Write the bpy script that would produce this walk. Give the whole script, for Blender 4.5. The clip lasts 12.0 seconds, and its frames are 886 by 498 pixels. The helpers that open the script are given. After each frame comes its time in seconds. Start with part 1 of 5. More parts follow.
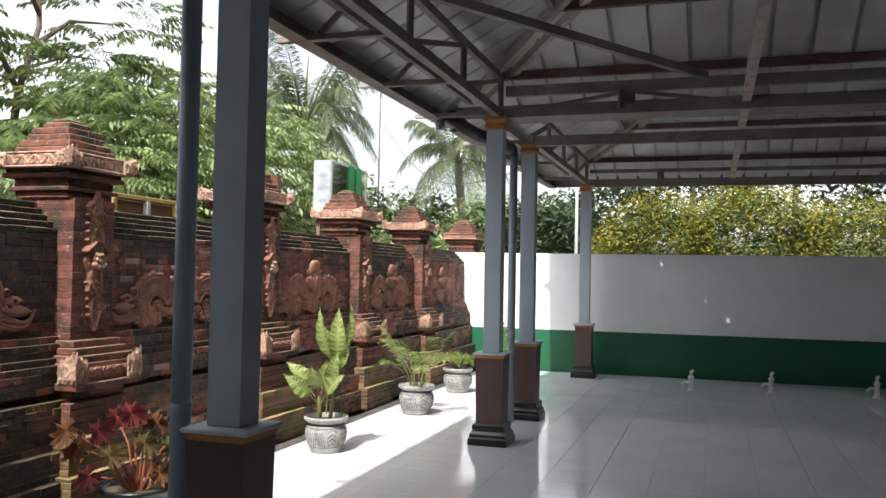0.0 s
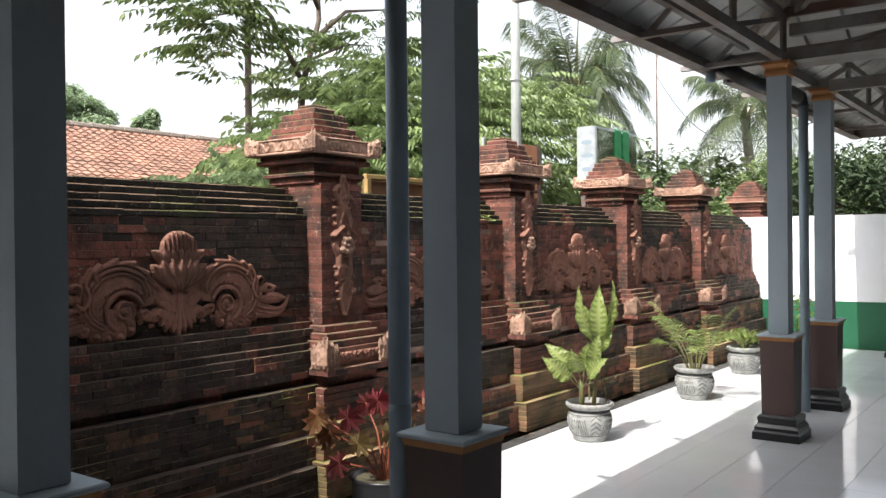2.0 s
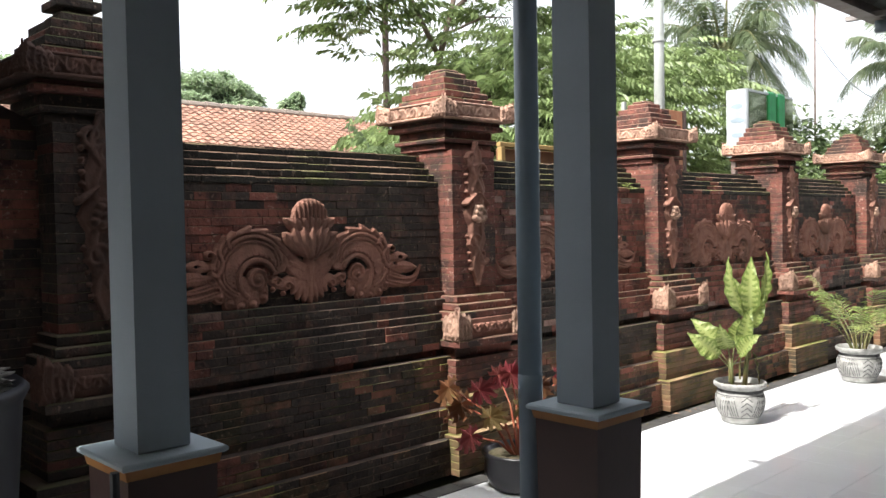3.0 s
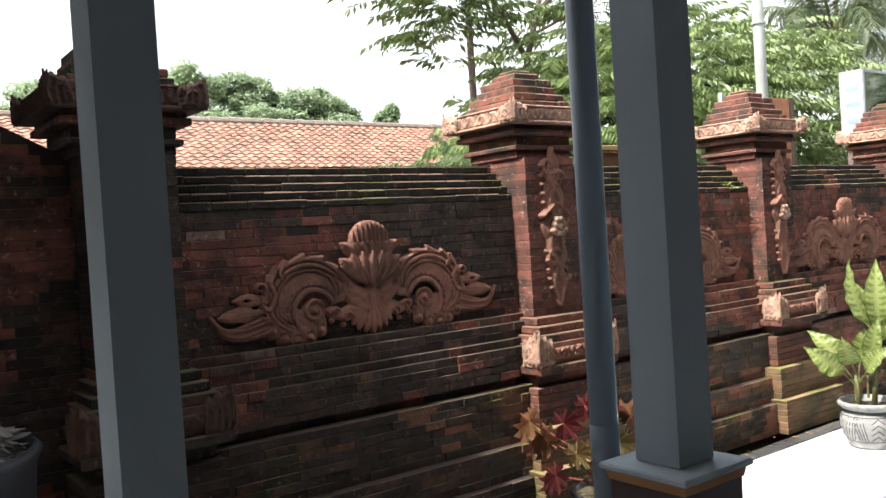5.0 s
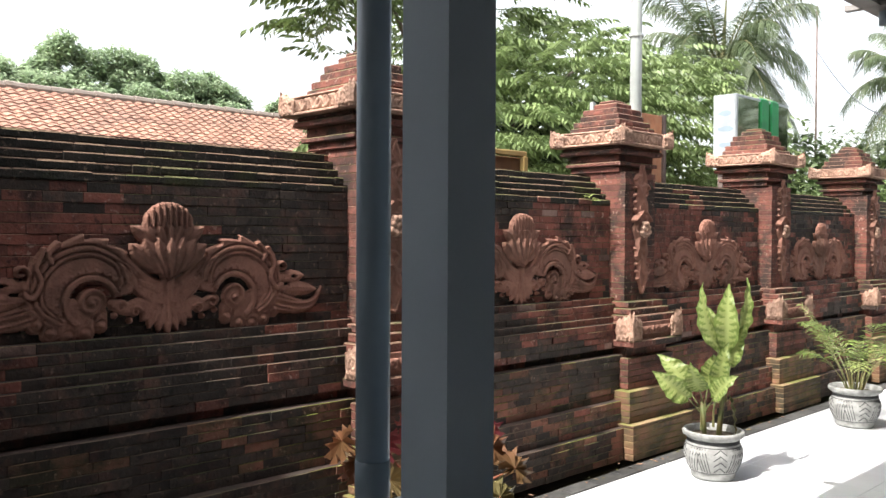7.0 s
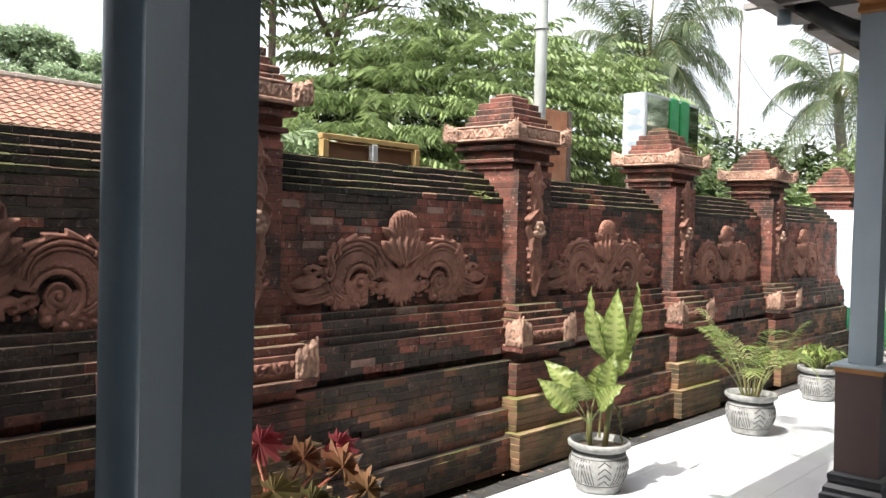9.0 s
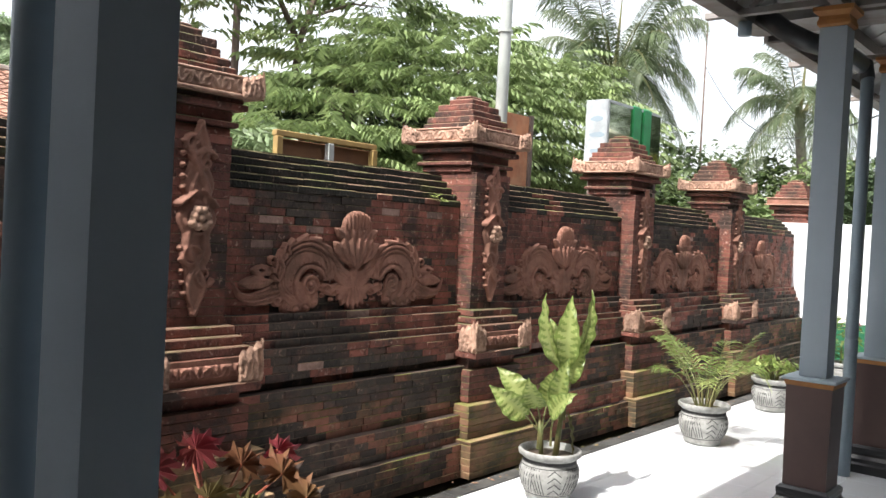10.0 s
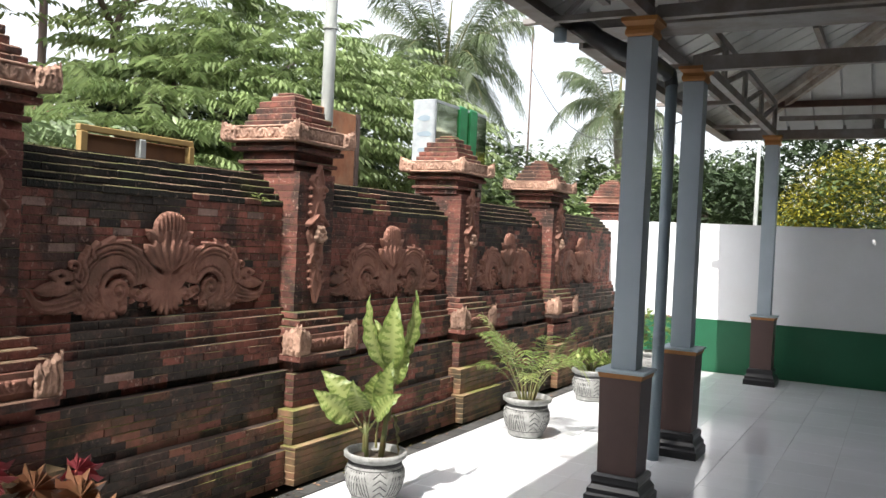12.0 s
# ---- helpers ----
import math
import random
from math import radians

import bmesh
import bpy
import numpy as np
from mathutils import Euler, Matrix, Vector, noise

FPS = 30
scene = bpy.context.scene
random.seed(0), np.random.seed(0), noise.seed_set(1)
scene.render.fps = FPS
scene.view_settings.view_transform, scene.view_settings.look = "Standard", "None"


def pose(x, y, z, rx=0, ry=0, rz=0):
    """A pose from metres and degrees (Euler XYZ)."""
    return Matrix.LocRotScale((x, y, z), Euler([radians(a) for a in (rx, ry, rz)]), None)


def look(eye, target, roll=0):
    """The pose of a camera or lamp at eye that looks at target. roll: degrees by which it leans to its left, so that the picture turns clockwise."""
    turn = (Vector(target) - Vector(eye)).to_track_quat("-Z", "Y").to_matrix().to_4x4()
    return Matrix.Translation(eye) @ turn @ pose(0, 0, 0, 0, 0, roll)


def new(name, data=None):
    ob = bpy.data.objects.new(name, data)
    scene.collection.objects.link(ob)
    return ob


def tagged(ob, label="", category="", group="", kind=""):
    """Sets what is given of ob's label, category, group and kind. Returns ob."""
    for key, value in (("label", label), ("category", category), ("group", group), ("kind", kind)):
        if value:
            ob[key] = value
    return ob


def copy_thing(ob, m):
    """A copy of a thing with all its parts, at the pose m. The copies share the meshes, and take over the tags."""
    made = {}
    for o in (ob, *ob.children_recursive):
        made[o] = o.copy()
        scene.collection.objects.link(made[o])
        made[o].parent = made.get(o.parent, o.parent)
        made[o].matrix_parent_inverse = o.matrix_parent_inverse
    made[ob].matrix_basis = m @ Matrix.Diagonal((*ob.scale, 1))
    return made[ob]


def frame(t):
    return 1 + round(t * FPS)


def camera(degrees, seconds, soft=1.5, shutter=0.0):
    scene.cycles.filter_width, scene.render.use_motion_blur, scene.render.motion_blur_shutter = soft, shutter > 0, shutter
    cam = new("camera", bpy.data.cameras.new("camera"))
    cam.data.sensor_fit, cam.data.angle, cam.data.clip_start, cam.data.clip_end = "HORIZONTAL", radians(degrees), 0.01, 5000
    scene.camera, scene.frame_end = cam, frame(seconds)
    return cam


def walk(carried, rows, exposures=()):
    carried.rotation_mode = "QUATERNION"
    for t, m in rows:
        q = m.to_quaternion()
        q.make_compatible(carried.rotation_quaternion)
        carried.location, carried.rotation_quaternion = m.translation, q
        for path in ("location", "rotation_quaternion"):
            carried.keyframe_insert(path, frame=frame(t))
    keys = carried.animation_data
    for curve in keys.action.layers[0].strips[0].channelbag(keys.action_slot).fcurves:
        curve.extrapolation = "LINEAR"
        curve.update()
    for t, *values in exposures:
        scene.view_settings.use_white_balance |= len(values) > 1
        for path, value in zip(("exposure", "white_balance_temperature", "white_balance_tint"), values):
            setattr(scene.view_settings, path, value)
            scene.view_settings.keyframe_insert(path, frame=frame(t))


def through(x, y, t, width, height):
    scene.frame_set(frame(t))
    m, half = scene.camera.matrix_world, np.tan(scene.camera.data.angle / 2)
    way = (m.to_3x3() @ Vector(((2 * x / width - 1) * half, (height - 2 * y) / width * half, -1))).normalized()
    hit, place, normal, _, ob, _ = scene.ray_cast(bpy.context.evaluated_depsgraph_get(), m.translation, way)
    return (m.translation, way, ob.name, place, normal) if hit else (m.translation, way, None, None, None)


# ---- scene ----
cam = camera(55.1, 12.0)
PATH = [
    (0, (1.315, 1.315, 1.412), (0.709, 3.22, 1.477), 1.1),
    (0.5, (1.288, 1.449, 1.46), (0.516, 3.294, 1.477), 1.9),
    (1, (1.299, 1.578, 1.489), (0.35, 3.338, 1.491), 0.5),
    (1.5, (1.23, 1.692, 1.421), (0.255, 3.438, 1.417), -0.4),
    (2, (1.285, 1.842, 1.471), (0.091, 3.446, 1.458), -0.6),
    (2.5, (1.263, 1.939, 1.422), (-0.007, 3.483, 1.379), -1.0),
    (3, (1.189, 2.012, 1.406), (-0.252, 3.398, 1.348), -1.0),
    (3.5, (1.109, 2.078, 1.401), (-0.463, 3.314, 1.364), -2.3),
    (3.7, (1.1, 2.099, 1.404), (-0.481, 3.324, 1.369), -2.6),
    (5.3, (0.996, 2.501, 1.47), (-0.606, 3.698, 1.433), -3.7),
    (5.5, (1.012, 2.558, 1.466), (-0.577, 3.771, 1.43), -3.4),
    (6, (0.947, 2.699, 1.433), (-0.589, 3.978, 1.405), -1.8),
    (6.5, (0.905, 2.807, 1.431), (-0.563, 4.166, 1.407), -0.1),
    (7, (0.87, 2.941, 1.423), (-0.572, 4.326, 1.389), 0.3),
    (7.2, (0.848, 2.995, 1.426), (-0.584, 4.391, 1.397), 0.9),
    (8.8, (0.891, 3.347, 1.461), (-0.46, 4.821, 1.407), 1.3),
    (9, (0.888, 3.385, 1.457), (-0.446, 4.874, 1.408), 1.5),
    (9.5, (0.868, 3.444, 1.473), (-0.423, 4.97, 1.425), 2.2),
    (10, (0.882, 3.489, 1.461), (-0.391, 5.031, 1.421), 3.0),
    (10.5, (0.883, 3.508, 1.462), (-0.387, 5.053, 1.417), 3.2),
    (11, (0.881, 3.52, 1.479), (-0.385, 5.068, 1.443), 3.3),
    (11.5, (0.877, 3.529, 1.481), (-0.33, 5.124, 1.452), 3.5),
    (12, (0.909, 3.575, 1.487), (-0.047, 5.332, 1.458), 2.7),
]
walk(cam, [(t, look(eye, target, roll)) for t, eye, target, roll in PATH], exposures=[(0.0, 0.52), (2.0, 0.52), (3.5, 0.88), (7.0, 0.75), (9.0, 0.68), (12.0, 0.5)])

# ---- world and light ----
world = bpy.data.worlds.new("sky")
scene.world = world
world.use_nodes = True
wn = world.node_tree.nodes
sky = wn.new("ShaderNodeTexSky")
sky.sky_type, sky.sun_disc = "NISHITA", False
SUN_DIR = Vector((-0.03, -0.72, 1.0)).normalized()
sky.sun_elevation = math.asin(SUN_DIR.z)
sky.sun_rotation = math.atan2(SUN_DIR.x, SUN_DIR.y)
sky.dust_density, sky.air_density = 4.0, 1.0
haze = wn.new("ShaderNodeHueSaturation")
haze.inputs["Saturation"].default_value, haze.inputs["Value"].default_value = 0.26, 2.6
wn["Background"].inputs["Strength"].default_value = 0.11
world.node_tree.links.new(sky.outputs[0], haze.inputs["Color"])
world.node_tree.links.new(haze.outputs[0], wn["Background"].inputs["Color"])
sun_data = bpy.data.lights.new("sun", "SUN")
sun_data.energy, sun_data.angle, sun_data.color = 5.0, radians(0.5), (1.0, 0.96, 0.90)
sun = new("sun", sun_data)
sun.matrix_world = look(SUN_DIR * 60, (0, 0, 0))

# ---- materials ----
def mat(name, base, rough=0.7, metal=0.0, second=None, scale=8.0, amount=0.5, third=None, scale3=1.2, amount3=0.5,
        bump=0.0, bump_scale=40.0, rand=0.0, coat=0.0, spec=0.5, trans=0.0, detail=6.0, lo=0.4, hi=0.65, lo3=0.45, hi3=0.62, stretch=(1, 1, 1), lit_ledge=None, fleck=None):
    """A procedural surface: two colours mixed by fine noise, a third by broad noise, relief and a random tone per object."""
    m = bpy.data.materials.new(name)
    m.use_nodes = True
    n, l = m.node_tree.nodes, m.node_tree.links
    b = n["Principled BSDF"]
    b.inputs["Roughness"].default_value, b.inputs["Metallic"].default_value = rough, metal
    b.inputs["Coat Weight"].default_value = coat
    b.inputs["Specular IOR Level"].default_value = spec
    b.inputs["Transmission Weight"].default_value = trans
    geo = n.new("ShaderNodeNewGeometry")
    where = geo.outputs["Position"]
    if stretch != (1, 1, 1):
        scaled = n.new("ShaderNodeVectorMath")
        scaled.operation = "MULTIPLY"
        scaled.inputs[1].default_value = stretch
        l.new(where, scaled.inputs[0])
        where = scaled.outputs["Vector"]
    colour = n.new("ShaderNodeRGB")
    colour.outputs[0].default_value = (*base, 1)
    out = colour.outputs[0]

    def blend(out, tone, size, share, low, high):
        tex = n.new("ShaderNodeTexNoise")
        tex.inputs["Scale"].default_value, tex.inputs["Detail"].default_value, tex.inputs["Roughness"].default_value = size, detail, 0.62
        l.new(where, tex.inputs["Vector"])
        ramp = n.new("ShaderNodeMapRange")
        ramp.inputs["From Min"].default_value, ramp.inputs["From Max"].default_value = low, high
        ramp.inputs["To Max"].default_value = share
        l.new(tex.outputs["Fac"], ramp.inputs["Value"])
        mix = n.new("ShaderNodeMix")
        mix.data_type = "RGBA"
        l.new(ramp.outputs["Result"], mix.inputs["Factor"])
        l.new(out, mix.inputs["A"])
        mix.inputs["B"].default_value = (*tone, 1)
        return mix.outputs["Result"]

    if second:
        out = blend(out, second, scale, amount, lo, hi)
    if third:
        out = blend(out, third, scale3, amount3, lo3, hi3)
    if fleck:
        out = blend(out, fleck, 34.0, 0.75, 0.60, 0.68)
        out = blend(out, tuple(c * 0.16 for c in base), 21.0, 0.7, 0.58, 0.66)
    if rand:
        info = n.new("ShaderNodeObjectInfo")
        isle = n.new("ShaderNodeNewGeometry")
        add = n.new("ShaderNodeMath")
        add.operation = "ADD"
        l.new(info.outputs["Random"], add.inputs[0])
        l.new(isle.outputs["Random Per Island"], add.inputs[1])
        frac = n.new("ShaderNodeMath")
        frac.operation = "FRACT"
        l.new(add.outputs[0], frac.inputs[0])
        span = n.new("ShaderNodeMapRange")
        span.inputs["To Min"].default_value, span.inputs["To Max"].default_value = 1 - rand, 1 + rand
        l.new(frac.outputs[0], span.inputs["Value"])
        hsv = n.new("ShaderNodeHueSaturation")
        l.new(span.outputs["Result"], hsv.inputs["Value"])
        l.new(out, hsv.inputs["Color"])
        out = hsv.outputs["Color"]
    # upward faces turn paler: sunlit tops put into the colour, with moss patches
    if lit_ledge:
        tone, lit_moss = lit_ledge
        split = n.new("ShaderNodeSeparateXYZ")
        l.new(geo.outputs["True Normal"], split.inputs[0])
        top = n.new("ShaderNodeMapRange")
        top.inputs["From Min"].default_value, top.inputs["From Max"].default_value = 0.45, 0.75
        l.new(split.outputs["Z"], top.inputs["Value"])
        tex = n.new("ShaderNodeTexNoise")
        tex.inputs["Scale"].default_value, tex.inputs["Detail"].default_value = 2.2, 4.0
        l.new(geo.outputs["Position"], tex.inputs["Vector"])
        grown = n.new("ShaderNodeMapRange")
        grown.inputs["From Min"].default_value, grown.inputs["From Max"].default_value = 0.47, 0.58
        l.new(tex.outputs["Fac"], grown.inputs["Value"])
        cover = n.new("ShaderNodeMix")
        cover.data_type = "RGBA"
        cover.inputs["A"].default_value, cover.inputs["B"].default_value = (*tone, 1), (*lit_moss, 1)
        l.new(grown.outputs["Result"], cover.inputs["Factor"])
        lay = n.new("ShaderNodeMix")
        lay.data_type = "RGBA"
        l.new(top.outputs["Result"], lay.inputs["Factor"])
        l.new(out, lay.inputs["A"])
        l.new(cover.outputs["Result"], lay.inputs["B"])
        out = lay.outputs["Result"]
    l.new(out, b.inputs["Base Color"])
    if bump:
        tex = n.new("ShaderNodeTexNoise")
        tex.inputs["Scale"].default_value, tex.inputs["Detail"].default_value = bump_scale, 5.0
        l.new(where, tex.inputs["Vector"])
        rel = n.new("ShaderNodeBump")
        rel.inputs["Strength"].default_value, rel.inputs["Distance"].default_value = bump, 0.01
        l.new(tex.outputs["Fac"], rel.inputs["Height"])
        l.new(rel.outputs["Normal"], b.inputs["Normal"])
    return m


def leaf_mat(name, base, other, through=0.35, rough=0.45, rand=0.35):
    m = mat(name, base, rough, second=other, scale=3.0, amount=0.8, rand=rand, bump=0.0)
    n, l = m.node_tree.nodes, m.node_tree.links
    b = n["Principled BSDF"]
    t = n.new("ShaderNodeBsdfTranslucent")
    src = b.inputs["Base Color"].links[0].from_socket
    l.new(src, t.inputs["Color"])
    mix = n.new("ShaderNodeMixShader")
    mix.inputs[0].default_value = through
    l.new(b.outputs[0], mix.inputs[1])
    l.new(t.outputs[0], mix.inputs[2])
    l.new(mix.outputs[0], n["Material Output"].inputs["Surface"])
    return m


# tones for brick tops: sunlight painted in, the second one over moss
LIT_TOP, LIT_MOSS = (0.27, 0.16, 0.105), (0.13, 0.12, 0.045)
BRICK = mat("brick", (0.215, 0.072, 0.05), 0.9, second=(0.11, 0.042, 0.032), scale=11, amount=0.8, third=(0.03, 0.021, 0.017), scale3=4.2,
            amount3=0.85, bump=0.7, bump_scale=70, rand=0.34, lo3=0.48, hi3=0.62, lit_ledge=(LIT_TOP, LIT_MOSS), fleck=(0.36, 0.24, 0.19))
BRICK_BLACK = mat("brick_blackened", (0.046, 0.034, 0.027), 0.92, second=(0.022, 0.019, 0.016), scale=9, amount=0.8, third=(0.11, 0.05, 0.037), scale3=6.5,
                  amount3=0.7, bump=0.6, bump_scale=60, rand=0.4, lo3=0.5, hi3=0.66, lit_ledge=((0.12, 0.085, 0.06), (0.08, 0.085, 0.03)), fleck=(0.17, 0.11, 0.085))
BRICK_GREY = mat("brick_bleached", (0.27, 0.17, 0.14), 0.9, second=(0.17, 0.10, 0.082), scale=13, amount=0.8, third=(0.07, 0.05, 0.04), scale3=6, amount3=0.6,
                 bump=0.6, bump_scale=70, rand=0.3, lit_ledge=(LIT_TOP, LIT_MOSS), fleck=(0.36, 0.24, 0.19))
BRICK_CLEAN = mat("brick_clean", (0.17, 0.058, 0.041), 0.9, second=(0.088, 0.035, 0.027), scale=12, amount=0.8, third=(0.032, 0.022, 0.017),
                  scale3=3.6, amount3=0.92, bump=0.6, bump_scale=70, rand=0.34, lo3=0.47, hi3=0.58, lit_ledge=((0.19, 0.11, 0.075), (0.10, 0.095, 0.04)), fleck=(0.36, 0.24, 0.19))
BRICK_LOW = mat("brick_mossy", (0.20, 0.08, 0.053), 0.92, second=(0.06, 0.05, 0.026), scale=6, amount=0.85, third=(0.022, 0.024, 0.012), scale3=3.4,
                amount3=0.9, bump=0.7, bump_scale=50, rand=0.35, lo3=0.47, hi3=0.6, lit_ledge=((0.24, 0.15, 0.085), (0.15, 0.17, 0.03)), fleck=(0.26, 0.18, 0.12))
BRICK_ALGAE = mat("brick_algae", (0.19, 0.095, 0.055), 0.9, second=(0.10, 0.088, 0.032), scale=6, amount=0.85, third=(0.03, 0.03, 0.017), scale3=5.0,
                  amount3=0.85, bump=0.6, bump_scale=50, rand=0.3, lit_ledge=((0.30, 0.20, 0.11), (0.17, 0.16, 0.045)))
MORTAR = mat("mortar", (0.055, 0.032, 0.025), 0.95, second=(0.022, 0.018, 0.014), scale=6, amount=0.8, bump=0.4)
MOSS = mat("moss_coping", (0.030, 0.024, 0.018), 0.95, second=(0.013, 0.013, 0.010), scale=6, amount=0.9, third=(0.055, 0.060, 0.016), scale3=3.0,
           amount3=0.75, lo=0.36, hi=0.56, lo3=0.55, hi3=0.68, bump=0.8, bump_scale=70, rand=0.3, lit_ledge=((0.17, 0.11, 0.07), (0.10, 0.10, 0.035)), fleck=(0.16, 0.11, 0.08))
TERRA = mat("terracotta", (0.29, 0.135, 0.096), 0.88, second=(0.18, 0.08, 0.056), scale=14, amount=0.7, third=(0.08, 0.045, 0.03), scale3=2.5,
            amount3=0.6, bump=0.4, bump_scale=90)
# darker copy of the terracotta: shade and mould in the colour
TERRA_SHADE_MOULD = mat("terracotta_shaded_mouldy", (0.11, 0.06, 0.045), 0.9, second=(0.05, 0.032, 0.026), scale=14, amount=0.8, third=(0.17, 0.085, 0.06), scale3=3.0,
                  amount3=0.7, bump=0.4, bump_scale=90)
TERRA_PALE = mat("terracotta_pale", (0.46, 0.29, 0.21), 0.85, second=(0.27, 0.15, 0.105), scale=22, amount=0.8, third=(0.09, 0.055, 0.04), scale3=5,
                 amount3=0.6, bump=0.4, bump_scale=90)
TILE = mat("floor_tile", (0.72, 0.74, 0.76), 0.085, second=(0.69, 0.71, 0.73), scale=3, amount=0.6, rand=0.03, third=(0.63, 0.645, 0.655),
           scale3=0.8, amount3=0.5, bump=0.02, bump_scale=6)
GROUT = mat("grout", (0.36, 0.36, 0.35), 0.9, second=(0.22, 0.22, 0.21), scale=4, amount=0.7)
DARK_TILE = mat("dark_border_tile", (0.045, 0.045, 0.045), 0.6, second=(0.10, 0.095, 0.085), scale=9, amount=0.7, rand=0.3)
SOIL = mat("soil", (0.09, 0.065, 0.045), 0.95, second=(0.04, 0.032, 0.022), scale=12, amount=0.8, third=(0.06, 0.075, 0.02), scale3=1.4, amount3=0.7,
           bump=0.9, bump_scale=40)
WHITE_WALL = mat("white_wall_paint", (0.80, 0.81, 0.83), 0.8, second=(0.74, 0.75, 0.77), scale=2, amount=0.6, third=(0.68, 0.68, 0.68), scale3=0.8,
                 amount3=0.35, bump=0.12, bump_scale=60)
GREEN_WALL = mat("green_wall_paint", (0.009, 0.10, 0.045), 0.5, second=(0.008, 0.085, 0.038), scale=2.5, amount=0.7, third=(0.012, 0.115, 0.055),
                 scale3=0.9, amount3=0.5, bump=0.1, bump_scale=60)
COLUMN = mat("column_paint", (0.41, 0.475, 0.525), 0.6, second=(0.36, 0.42, 0.47), scale=3, amount=0.6, third=(0.36, 0.41, 0.46), scale3=1.1,
             amount3=0.4, bump=0.08, bump_scale=40)
PLINTH = mat("plinth_paint", (0.085, 0.05, 0.045), 0.45, second=(0.11, 0.065, 0.055), scale=4, amount=0.6, bump=0.08)
BASE_BLACK = mat("black_gloss", (0.012, 0.012, 0.014), 0.3, second=(0.018, 0.018, 0.02), scale=6, amount=0.5)
OCHRE = mat("ochre_trim", (0.44, 0.20, 0.055), 0.55, second=(0.34, 0.13, 0.04), scale=8, amount=0.7)
CAP_GREY = mat("cap_paint", (0.44, 0.52, 0.56), 0.6, second=(0.36, 0.43, 0.47), scale=5, amount=0.6)
PIPE = mat("grey_pipe", (0.22, 0.28, 0.32), 0.45, second=(0.17, 0.215, 0.25), scale=4, amount=0.6)
PIPE_DARK = mat("black_pipe", (0.03, 0.035, 0.04), 0.4, second=(0.055, 0.06, 0.065), scale=6, amount=0.6)
STEEL = mat("roof_steel", (0.27, 0.255, 0.245), 0.6, 0.0, second=(0.17, 0.15, 0.135), scale=6, amount=0.7, third=(0.16, 0.10, 0.065), scale3=2,
            amount3=0.55, bump=0.1)
STEEL_RUST = mat("rusty_steel", (0.48, 0.42, 0.36), 0.75, 0.0, second=(0.24, 0.16, 0.11), scale=7, amount=0.7, third=(0.60, 0.57, 0.52), scale3=2.5,
                 amount3=0.6, bump=0.2)
STEEL_RED = mat("red_oxide_steel", (0.16, 0.085, 0.065), 0.7, second=(0.09, 0.055, 0.045), scale=6, amount=0.7, third=(0.24, 0.20, 0.18), scale3=2, amount3=0.5)
SHEET = mat("roof_sheet", (0.66, 0.66, 0.64), 0.5, 0.0, second=(0.46, 0.46, 0.45), scale=1.5, amount=0.6, third=(0.38, 0.35, 0.32), scale3=0.9, amount3=0.5)
POT = mat("pot_glaze", (0.36, 0.36, 0.345), 0.7, second=(0.17, 0.17, 0.16), scale=22, amount=0.7, third=(0.14, 0.14, 0.13), scale3=7, amount3=0.5, bump=0.3)
POT_DARK = mat("pot_groove", (0.05, 0.05, 0.052), 0.8, second=(0.09, 0.09, 0.09), scale=20, amount=0.6)
ROCK = mat("grey_rock", (0.34, 0.31, 0.28), 0.9, second=(0.12, 0.12, 0.11), scale=12, amount=0.8, third=(0.2, 0.19, 0.17), scale3=4, amount3=0.6,
           bump=0.9, bump_scale=30)
BASIN = mat("dark_blue_basin", (0.008, 0.011, 0.018), 0.55, second=(0.018, 0.021, 0.028), scale=7, amount=0.6)
ROOF_TILE = mat("roof_tile", (0.30, 0.165, 0.115), 0.85, second=(0.27, 0.12, 0.08), scale=6, amount=0.7, third=(0.17, 0.10, 0.075), scale3=1.3,
                amount3=0.55, rand=0.3)
RIDGE = mat("ridge_mortar", (0.26, 0.22, 0.19), 0.9, second=(0.2, 0.16, 0.13), scale=5, amount=0.8)
BARK = mat("bark", (0.13, 0.10, 0.075), 0.95, second=(0.06, 0.045, 0.035), scale=9, amount=0.8, bump=0.7, bump_scale=25)
PALM_BARK = mat("palm_bark", (0.17, 0.155, 0.13), 0.95, second=(0.09, 0.08, 0.065), scale=9, amount=0.8, bump=0.5)
WOOD_YELLOW = mat("yellow_wood", (0.38, 0.26, 0.09), 0.7, second=(0.24, 0.15, 0.06), scale=9, amount=0.6)
WOOD_BROWN = mat("brown_board", (0.16, 0.075, 0.03), 0.7, second=(0.09, 0.04, 0.02), scale=5, amount=0.7)
RUST = mat("rust_sheet", (0.50, 0.22, 0.11), 0.85, second=(0.28, 0.10, 0.05), scale=6, amount=0.8, third=(0.40, 0.25, 0.15), scale3=4, amount3=0.6)
POLE_WHITE = mat("pale_pole", (0.36, 0.38, 0.36), 0.6, second=(0.26, 0.28, 0.26), scale=5, amount=0.6)
POLE_BROWN = mat("brown_pole", (0.14, 0.10, 0.085), 0.8, second=(0.08, 0.06, 0.05), scale=6, amount=0.7)
TANK_WHITE = mat("white_panel", (0.36, 0.39, 0.40), 0.4, second=(0.24, 0.26, 0.27), scale=7, amount=0.8)
TANK_GREEN = mat("green_cloth", (0.008, 0.20, 0.06), 0.6, second=(0.006, 0.13, 0.04), scale=9, amount=0.7)
TANK_GLASS = mat("mirror_glass", (0.42, 0.46, 0.34), 0.06, 1.0, second=(0.34, 0.38, 0.26), scale=4, amount=0.6)
